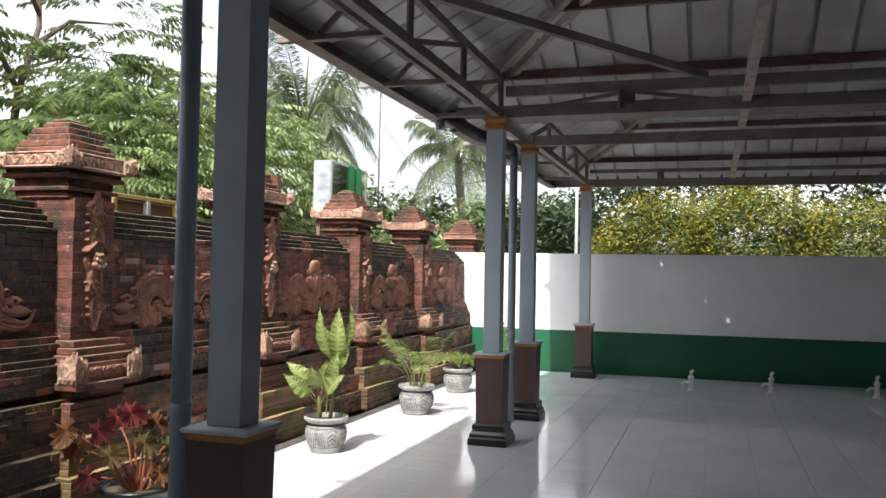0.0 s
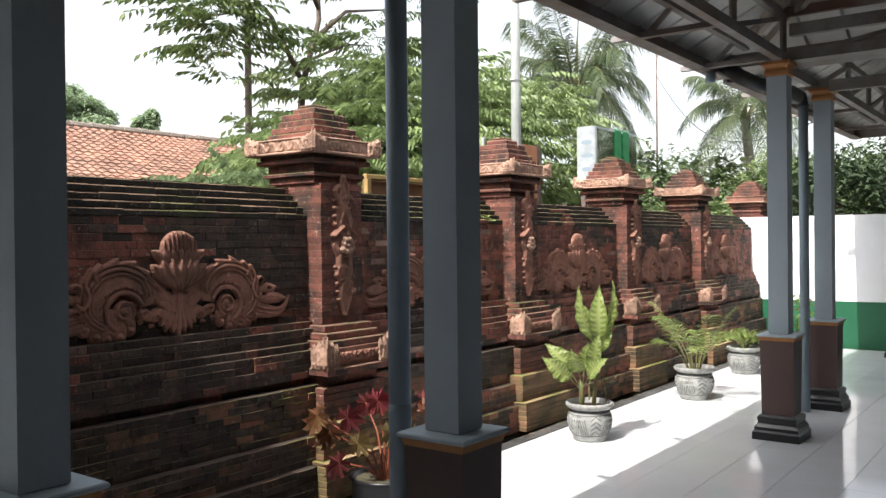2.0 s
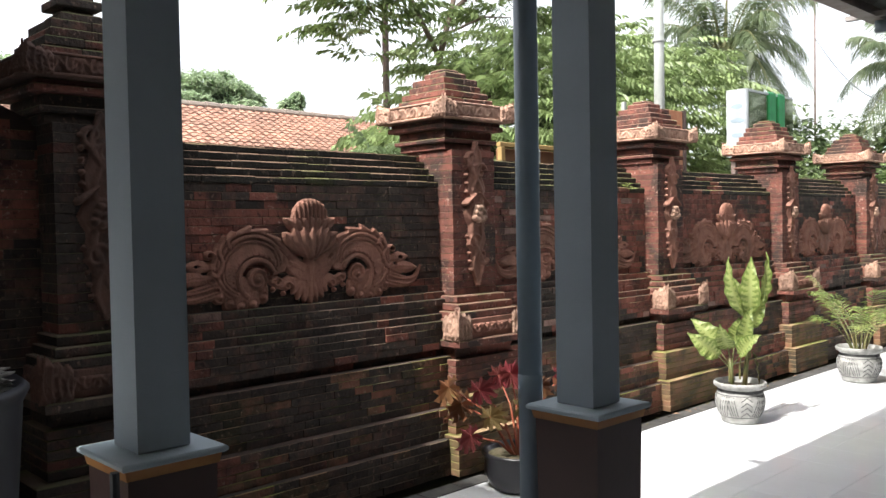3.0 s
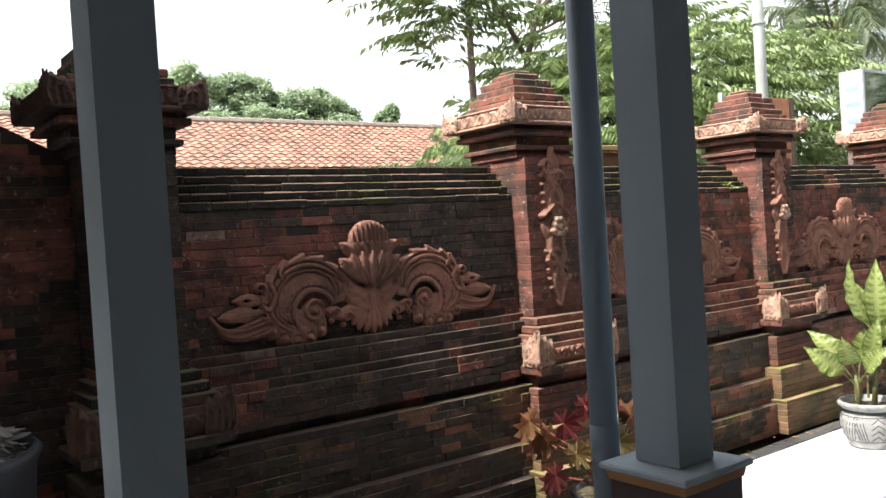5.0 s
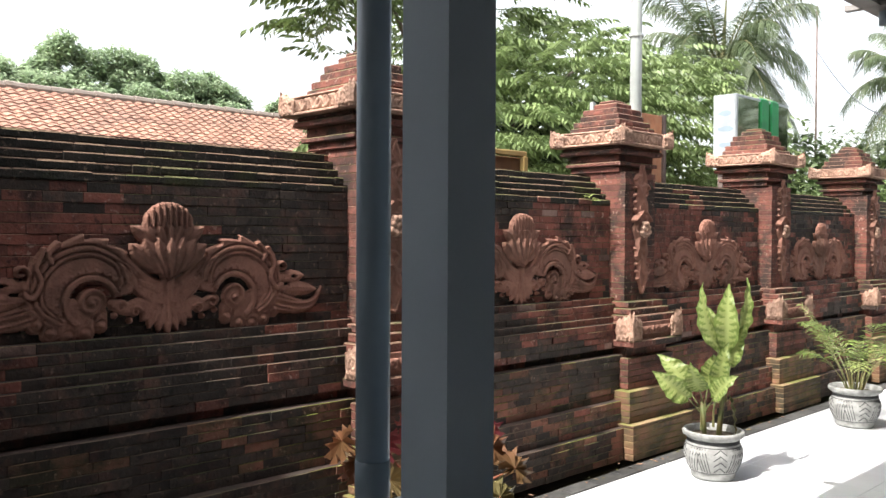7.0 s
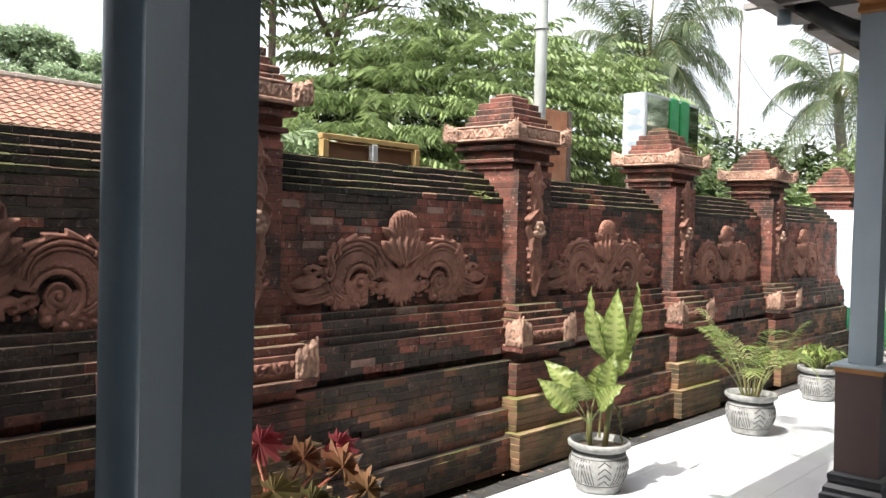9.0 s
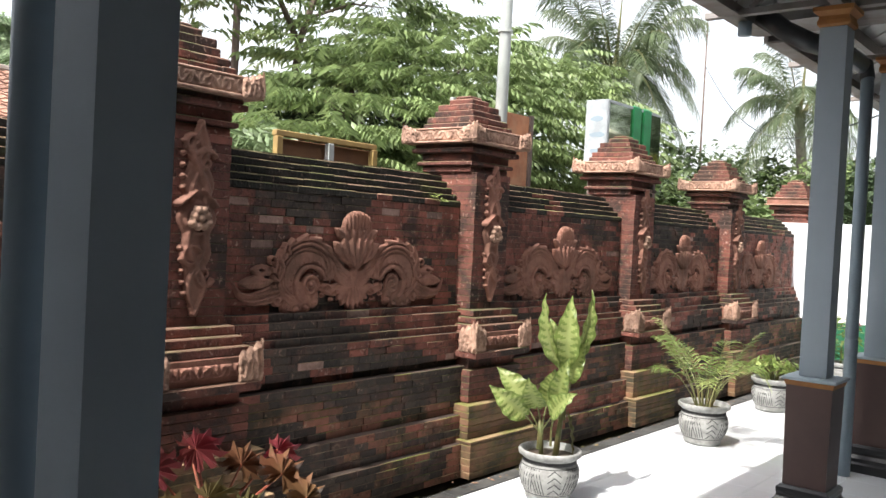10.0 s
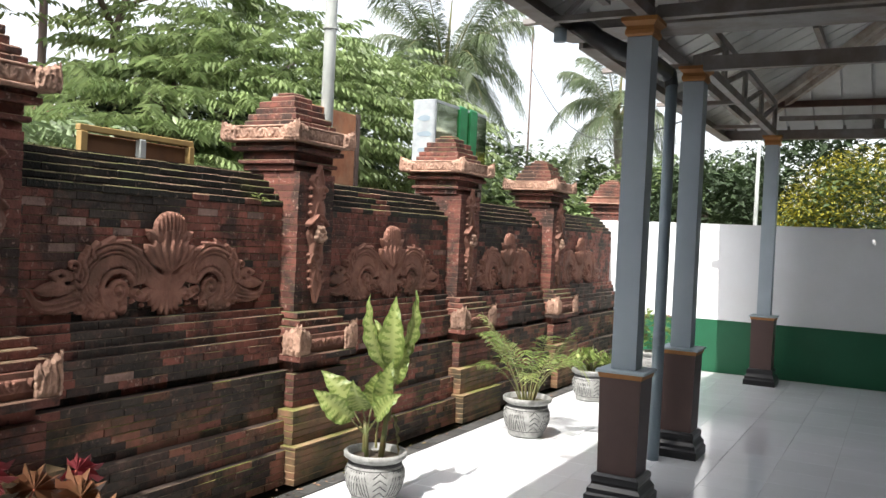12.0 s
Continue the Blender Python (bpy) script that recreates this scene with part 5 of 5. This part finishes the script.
part("glass_side", MB().box(-3.045, -3.03, 10.567, 11.62, 2.12, 2.75), TANK_GLASS, tank, "dull mirror glass side")
part("back", MB().box(-3.27, -3.25, 10.567, 11.62, 2.12, 2.75), TANK_WHITE, tank)
part("bottom", MB().box(-3.27, -3.03, 10.545, 11.64, 2.07, 2.098), TANK_WHITE, tank)
part("end_far", MB().box(-3.27, -3.03, 11.622, 11.64, 2.10, 2.76), TANK_GLASS, tank)
part("top_edge", MB().box(-3.06, -3.025, 10.567, 11.62, 2.752, 2.775), TANK_WHITE, tank)
for y in (11.02, 11.24):
    part("cloth", MB().box(-3.06, -3.012, y, y + 0.15, 2.2, 2.79, 0.02), TANK_GREEN, tank, "green cloth strip")
for y in (10.6, 11.57):
    part("leg", MB().box(-3.25, -3.20, y, y + 0.05, -0.05, 2.07), POLE_BROWN, tank)
    part("leg", MB().box(-3.09, -3.04, y, y + 0.05, -0.05, 2.07), POLE_BROWN, tank)
def pole(name, x, y, h, r, m, label, bands=()):
    p = thing(name, label, "pole", (x, y, 0))
    part("shaft", MB().tube([(0, 0, -0.05), (0, 0, h * 0.5), (0, 0, h)], [r * 1.15, r, r * 0.75], 12), m, p, smooth=True)
    for z in bands:
        part("band", MB().tube([(0, 0, z), (0, 0, z + 0.02)], r * 1.3, 12), m, p)
    return p
pole("street_pole", -3.08, 8.92, 6.5, 0.047, POLE_WHITE, "pale grey metal pole behind the wall", (3.05, 4.3))
pole("thin_pole", -9.49, 11.06, 9.0, 0.055, POLE_BROWN, "thin brown wooden pole")
pole("mast", -8.7, 26.0, 7.6, 0.03, POLE_BROWN, "thin steel radio mast")
pole("thin_pole", -1.0, 16.4, 4.0, 0.03, POLE_WHITE, "thin pale pole behind the far wall")
cable = MB()
cable.tube([(-8.7 + 7.0 * t, 26 - 11 * t, 6.4 - 3.2 * t - 1.0 * math.sin(math.pi * t)) for t in [i / 14 for i in range(15)]], 0.012, 4)
tagged(part("cable", cable, PIPE_DARK, None, "thin black cable running from the mast"), category="cable")

# ---- trees ----
def tree(name, label, base, trunk, limbs, sprays, leaf, size, dense=(), group=""):
    """Tapered trunk and limbs, a crown of leafy sprays and a heart of darker-coloured leaves for shade."""
    t = thing(name, label, "tree", base, group)
    x, y, z = base
    loc = lambda p: (p[0] - x, p[1] - y, p[2] - z)
    part("trunk", MB().tube([loc(p) for p in trunk[0]], trunk[1], 10), BARK, t, smooth=True)
    for pts, r in limbs:
        part("limb", MB().tube([loc(p) for p in pts], [r * (1 - 0.7 * k / (len(pts) - 1)) for k in range(len(pts))], 7), BARK, t, smooth=True)
    mb = MB()
    for c, d, L in sprays:
        c, d = Vector(loc(c)), Vector(d).normalized()
        side = d.cross(Vector((0, 0, 1))).normalized()
        n = 9
        for k in range(n):
            s = (k + 0.5) / n
            p = c + d * (L * s) - Vector((0, 0, 0.35 * L * s * s))
            for sg in (-1, 1):
                q = (d * rnd(0.3, 0.8) + side * sg * rnd(0.5, 0.9) - Vector((0, 0, rnd(0.35, 1.25)))).normalized()
                l = size * rnd(0.7, 1.25)
                w = d * (l * 0.16)
                m = p + q * l * 0.45 + Vector((0, 0, 0.05 * l))
                mb.add([p, m + w, p + q * l, m - w], [(0, 1, 2), (0, 2, 3)])
    part("crown", mb, leaf, t)
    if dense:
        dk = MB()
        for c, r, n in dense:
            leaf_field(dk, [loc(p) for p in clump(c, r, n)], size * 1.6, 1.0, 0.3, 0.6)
        part("inner_crown", dk, LEAF_DARK, t, "inner foliage, mostly given a darker leaf colour as shade")
    return t
def shell(c, r, n, lift=0.0, face=(0.8, -0.5)):
    """Sprays over an uneven crown, hanging outwards."""
    out = []
    while len(out) < n:
        d = Vector((random.gauss(0, 1), random.gauss(0, 1), random.gauss(0, 1))).normalized()
        if d.x * face[0] + d.y * face[1] < -0.45 and d.z < 0.5:
            continue
        k = rnd(0.72, 1.08) * (1 + 0.22 * noise.noise(Vector((d.x * 2, d.y * 3 + c[1], d.z * 3))))
        p = (c[0] + d.x * r[0] * k, c[1] + d.y * r[1] * k, c[2] + round(d.z * r[2] * k / 0.42) * 0.42 * 0.6 + d.z * r[2] * k * 0.4 + lift)
        out.append((p, (d.x + rnd(-.5, .5), d.y + rnd(-.5, .5), 0.18), rnd(0.5, 0.95)))
    return out
tree("shade_tree", "broad layered tree with drooping feathery green leaves", (-8.3, 13.2, -0.05),
     ([(-8.3, 13.2, -0.05), (-8.35, 13.3, 1.6), (-8.6, 13.0, 2.6), (-8.7, 12.6, 3.6)], [0.17, 0.13, 0.11, 0.07]),
     [([(-8.35, 13.3, 1.8), (-8.0, 14.6, 2.8), (-7.8, 16.2, 3.4)], 0.08), ([(-8.5, 13.1, 2.3), (-8.0, 12.0, 3.0), (-7.6, 11.0, 3.2)], 0.07), ([(-8.6, 13.0, 2.6), (-9.0, 14.5, 3.8), (-9.0, 16.0, 4.6)], 0.07)],
     shell((-8.3, 12.6, 2.75), (1.5, 2.0, 1.0), 430) + shell((-8.4, 14.6, 3.35), (1.6, 2.6, 1.35), 640) + shell((-8.3, 17.2, 3.3), (1.7, 2.4, 1.5), 560) + shell((-8.0, 11.1, 2.3), (1.2, 1.3, 0.8), 200) + shell((-9.2, 15.6, 4.4), (1.4, 1.8, 0.9), 260) + shell((-9.0, 13.0, 4.1), (1.2, 1.3, 0.7), 130),
     LEAF_TREE, 0.185, [((-9.0, 12.8, 1.9), (1.0, 2.6, 1.5), 3000), ((-9.2, 16.4, 2.3), (1.2, 3.0, 1.8), 3400), ((-9.4, 14.6, 1.6), (0.8, 4.6, 1.5), 3200)])
tree("tall_tree", "tall sparse tree with dark branching limbs", (-9.6, 12.2, -0.05),
     ([(-9.6, 12.2, -0.05), (-9.5, 12.1, 2.5), (-9.2, 12.0, 4.2), (-9.3, 12.5, 5.4), (-9.6, 12.7, 7.5)], [0.10, 0.08, 0.055, 0.045, 0.025]),
     [([(-9.2, 12.0, 4.2), (-9.2, 11.3, 5.2), (-9.3, 10.4, 5.8), (-9.5, 9.6, 5.9)], 0.05), ([(-9.25, 12.3, 5.0), (-9.3, 13.2, 5.7), (-9.4, 14.4, 6.0)], 0.05), ([(-9.3, 12.5, 5.6), (-9.2, 11.6, 6.6), (-9.2, 10.8, 7.4)], 0.045),
      ([(-9.3, 11.1, 5.3), (-9.4, 10.5, 5.1), (-9.5, 9.9, 4.9)], 0.025), ([(-9.25, 12.1, 4.6), (-9.0, 12.9, 5.0), (-9.0, 13.6, 5.1)], 0.03)],
     shell((-9.4, 9.95, 5.1), (0.4, 0.45, 0.35), 22) + shell((-9.4, 10.35, 4.45), (0.3, 0.35, 0.4), 30) + shell((-9.4, 11.0, 4.95), (0.35, 0.45, 0.35), 26) + shell((-9.4, 9.9, 5.75), (0.5, 0.7, 0.5), 36) + shell((-9.2, 11.0, 7.3), (0.9, 1.2, 0.5), 60) + shell((-9.4, 14.6, 6.2), (0.8, 1.2, 0.5), 45) + shell((-9.5, 12.7, 7.7), (1.0, 1.4, 0.7), 60) + shell((-9.4, 10.6, 5.0), (0.4, 0.5, 0.3), 36) + shell((-9.0, 13.4, 5.1), (0.5, 0.7, 0.25), 50),
     LEAF_LIMB, 0.17)
tree("feathery_shrub", "pale green feathery shrub showing above the wall", (-7.4, 9.3, -0.05), ([(-7.4, 9.3, -0.05), (-7.4, 9.35, 1.4)], [0.05, 0.03]), [],
     shell((-7.4, 9.3, 1.95), (0.7, 0.9, 0.55), 150), LEAF_FAR, 0.17)
def bush(name, label, base, clumps, leaf, size, dense=None, group=""):
    t = thing(name, label, "tree" if "tree" in name else "bush", base, group)
    mb = MB()
    for c, r, n in clumps:
        pts = []
        for p in clump(c, r, n):
            if noise.noise(Vector(p) * 1.7) > -0.45:
                pts.append((p[0] - base[0], p[1] - base[1], p[2] - base[2]))
        leaf_field(mb, pts, size)
    part("crown", mb, leaf, t)
    # inner leaves: by default a darker material that paints the shade inside
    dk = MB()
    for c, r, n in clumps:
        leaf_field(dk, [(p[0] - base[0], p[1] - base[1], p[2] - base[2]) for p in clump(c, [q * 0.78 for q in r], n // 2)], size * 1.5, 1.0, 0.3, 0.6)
    part("inner_crown", dk, dense or LEAF_DARK, t, "inner foliage, mostly given a darker leaf colour as shade")
    part("trunk", MB().tube([(0, 0, 0), (0.05, 0.05, clumps[0][0][2] - base[2])], [0.12, 0.06], 8), BARK, t)
    return t
for k, (x, y, z, r, h) in enumerate(((-8.0, 20.2, 2.2, 1.7, 1.5), (-8.6, 23.6, 2.8, 1.9, 1.7), (-7.4, 26.6, 2.8, 1.8, 1.6), (-6.2, 29.5, 2.7, 1.9, 1.6), (-4.6, 24.0, 2.4, 1.4, 1.5), (-3.0, 27.0, 2.6, 1.7, 1.6), (-5.6, 20.8, 1.6, 1.2, 1.1))):
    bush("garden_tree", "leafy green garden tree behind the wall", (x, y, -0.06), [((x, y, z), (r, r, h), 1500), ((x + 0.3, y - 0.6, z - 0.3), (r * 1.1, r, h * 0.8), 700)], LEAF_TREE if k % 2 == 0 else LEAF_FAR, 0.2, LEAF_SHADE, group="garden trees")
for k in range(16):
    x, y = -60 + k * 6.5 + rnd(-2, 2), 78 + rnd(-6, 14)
    bush("far_tree", "tree on the far wooded ridge, haze put into its leaf colour", (x, y, -0.06), [((x, y, 2.6), (5.5, 4.0, rnd(2.8, 4.2)), 700)], LEAF_FAR, 0.7, LEAF_FAR, group="far trees")
def hill_tree(x, y, top, r, m=LEAF_HILL_HAZE):
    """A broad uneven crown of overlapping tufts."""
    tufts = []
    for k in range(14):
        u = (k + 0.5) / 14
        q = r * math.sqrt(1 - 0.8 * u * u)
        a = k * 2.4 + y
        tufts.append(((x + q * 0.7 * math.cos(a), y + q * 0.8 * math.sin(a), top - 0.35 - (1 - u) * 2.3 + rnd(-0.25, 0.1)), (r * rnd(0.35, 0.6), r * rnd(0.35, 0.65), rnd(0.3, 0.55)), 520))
    return bush("hill_tree", "tall green tree behind the tiled house, haze put into its pale leaves", (x, y, -0.06), tufts, m, 0.16, LEAF_HILL_HAZE, group="trees behind the house")
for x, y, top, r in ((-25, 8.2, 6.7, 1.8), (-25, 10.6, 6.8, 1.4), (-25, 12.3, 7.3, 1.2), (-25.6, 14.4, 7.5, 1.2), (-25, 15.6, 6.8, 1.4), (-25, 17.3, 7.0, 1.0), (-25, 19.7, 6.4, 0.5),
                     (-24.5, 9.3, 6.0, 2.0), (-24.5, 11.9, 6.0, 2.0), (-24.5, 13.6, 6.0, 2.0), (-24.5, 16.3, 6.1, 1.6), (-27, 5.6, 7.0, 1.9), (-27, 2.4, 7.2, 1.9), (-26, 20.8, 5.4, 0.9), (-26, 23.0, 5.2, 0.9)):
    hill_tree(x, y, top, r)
bush("yellow_bush", "large yellow-green leafy bush behind the far wall", (1.6, 17.6, -0.06),
     [((0.4, 17.5, 2.0), (1.3, 1.0, 1.15), 8000), ((2.0, 17.4, 2.15), (1.5, 1.0, 1.15), 8500), ((3.7, 17.6, 2.0), (1.4, 1.0, 1.0), 7500), ((-0.3, 17.6, 1.7), (0.8, 0.8, 0.8), 2800)], LEAF_YELLOW, 0.068, LEAF_SHADE)
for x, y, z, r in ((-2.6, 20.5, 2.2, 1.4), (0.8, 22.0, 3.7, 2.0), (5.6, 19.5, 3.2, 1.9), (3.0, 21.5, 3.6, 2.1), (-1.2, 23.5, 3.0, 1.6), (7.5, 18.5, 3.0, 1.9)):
    bush("dark_tree", "leafy tree beyond the far wall, shade put into its dark leaf colour", (x, y, -0.06), [((x, y, z), (r, r, r * 0.9), 3200)], LEAF_DARK, 0.13, group="dark trees beyond the wall")

def palm(x, y, z, r, n, L, label):
    t = thing("palm_tree", label, "palm", (x, y, -0.06), "palms")
    pts = [(0.15 * math.sin(k * 0.5), 0, z * k / 8) for k in range(9)]
    part("trunk", MB().tube(pts, [r * (1.25 - 0.4 * k / 8) for k in range(9)], 12), PALM_BARK, t, smooth=True)
    top = Vector(pts[-1])
    for k in range(n):
        wood, green = MB(), MB()
        a = k * 2.399 + rnd(-.2, .2)
        lift = 2.0 - 1.75 * k / n
        frond(wood, green, top, a, L * rnd(0.9, 1.15), lift, 0.85 + 0.5 * k / n, 100, L * 0.31, 0.022, 1.6)
        f = part("frond", green, LEAF_PALM, t)
        part("midrib", wood, STEM, f)
    part("spear", MB().tube([top, top + Vector((0.08, 0.05, L * 0.9))], [0.07, 0.015], 7), STEM, t)
    return t
palm(-9.4, 22.4, 5.45, 0.19, 34, 2.3, "tall feather palm with long drooping fronds")
palm(-6.0, 26.0, 4.9, 0.14, 22, 1.9, "palm with arching fronds beyond the wall")

# ---- tiled house ----
house = thing("tiled_house", "low house with a weathered orange clay tile roof", "house", (-14, 7, 0))
RX0, RX1, RZ0, RZ1, HY0, HY1 = -10.6, -14.0, 2.15, 3.78, -2.0, 14.5
part("wall", MB().box(-3.0, 2.9, HY0 - 6.6, HY1 - 7.4, -0.05, 2.1), WHITE_WALL, house)
roof_part = part("roof", MB().add([(RX0 + 14, HY0 - 7, RZ0), (RX1 + 14, HY0 - 7, RZ1), (RX1 + 14, HY1 - 7, RZ1), (RX0 + 14, HY1 - 7, RZ0), (-3.4, HY0 - 7, RZ0), (-3.4, HY1 - 7, RZ0)],
                                 [(0, 3, 2, 1), (1, 2, 5, 4), (0, 1, 4), (3, 5, 2)]), ROOF_TILE, house)
TW, TL = 0.18, 0.20
slope = math.atan2(RZ1 - RZ0, RX0 - RX1)
runs = int(math.hypot(RZ1 - RZ0, RX0 - RX1) / (TL * 0.8))
def tile_shape():
    m = MB()
    n = 6
    v = []
    for z0, s in ((0.036, 0.0), (0.012, TL)):
        for k in range(n + 1):
            q = k / n
            v.append((-s * math.cos(slope), q * TW * 1.04, s * math.sin(slope) + z0 + 0.013 * math.sin(q * 2 * math.pi)))
    o = len(v)
    v += [(x, y, z - 0.014) for x, y, z in v[:n + 1]]
    f = [(k, k + 1, n + 2 + k, n + 1 + k) for k in range(n)] + [(o + k, o + k + 1, k + 1, k) for k in range(n)]
    return v, f
tv, tf = tile_shape()
one = MB().add(tv, tf).mesh("roof_tile", ROOF_TILE)
more = MB()
count = 0
for j in range(runs):
    for i in range(int((HY1 - HY0) / TW)):
        px = RX0 + 14 - j * TL * 0.8 * math.cos(slope)
        py = HY0 - 7 + i * TW
        pz = RZ0 + j * TL * 0.8 * math.sin(slope) + rnd(-0.004, 0.004)
        if count < 300 and j > 4 and 4.0 < py + 7 < 13.0 and (i + j) % 2 == 0:
            ob = new("roof_tile", one)
            ob.parent = roof_part
            ob.location = (px, py, pz)
            count += 1
        else:
            more.add([(x + px, y + py, z + pz) for x, y, z in tv], tf)
tagged(part("more_roof_tiles", more, ROOF_TILE, roof_part), kind="stuff")
for i in range(int((HY1 - HY0) / 0.36)):
    part("ridge_tile", MB().tube([(0, HY0 - 7 + i * 0.36, RZ1 + 0.02 + rnd(-.008, .008)), (0, HY0 - 7 + i * 0.36 + 0.35, RZ1 + 0.02)], [0.085, 0.07], 8), RIDGE, house)

# ---- floor tiles ----
TS = 0.36
tile_mesh = MB().box(0.001, TS - 0.001, 0.001, TS - 0.001, -0.005, 0.0, 0.0008).mesh("tile", TILE)
rest = MB()
for i in range(-5, 19):
    for j in range(-11, 40):
        x0, y0 = -0.17 + i * TS, 0.06 + j * TS
        if x0 + TS > FLOOR_X1 or y0 + TS > FLOOR_Y1:
            continue
        if x0 < 1.7 and 5.4 < y0 < 14.2 and i >= -5:
            ob = new("tile", tile_mesh)
            ob.location = (x0, y0, 0)
            ob.parent = floor
        else:
            rest.box(x0 + 0.001, x0 + TS - 0.001, y0 + 0.001, y0 + TS - 0.001, -0.005, 0.0)
tagged(part("more_tiles", rest, TILE, floor), kind="stuff")
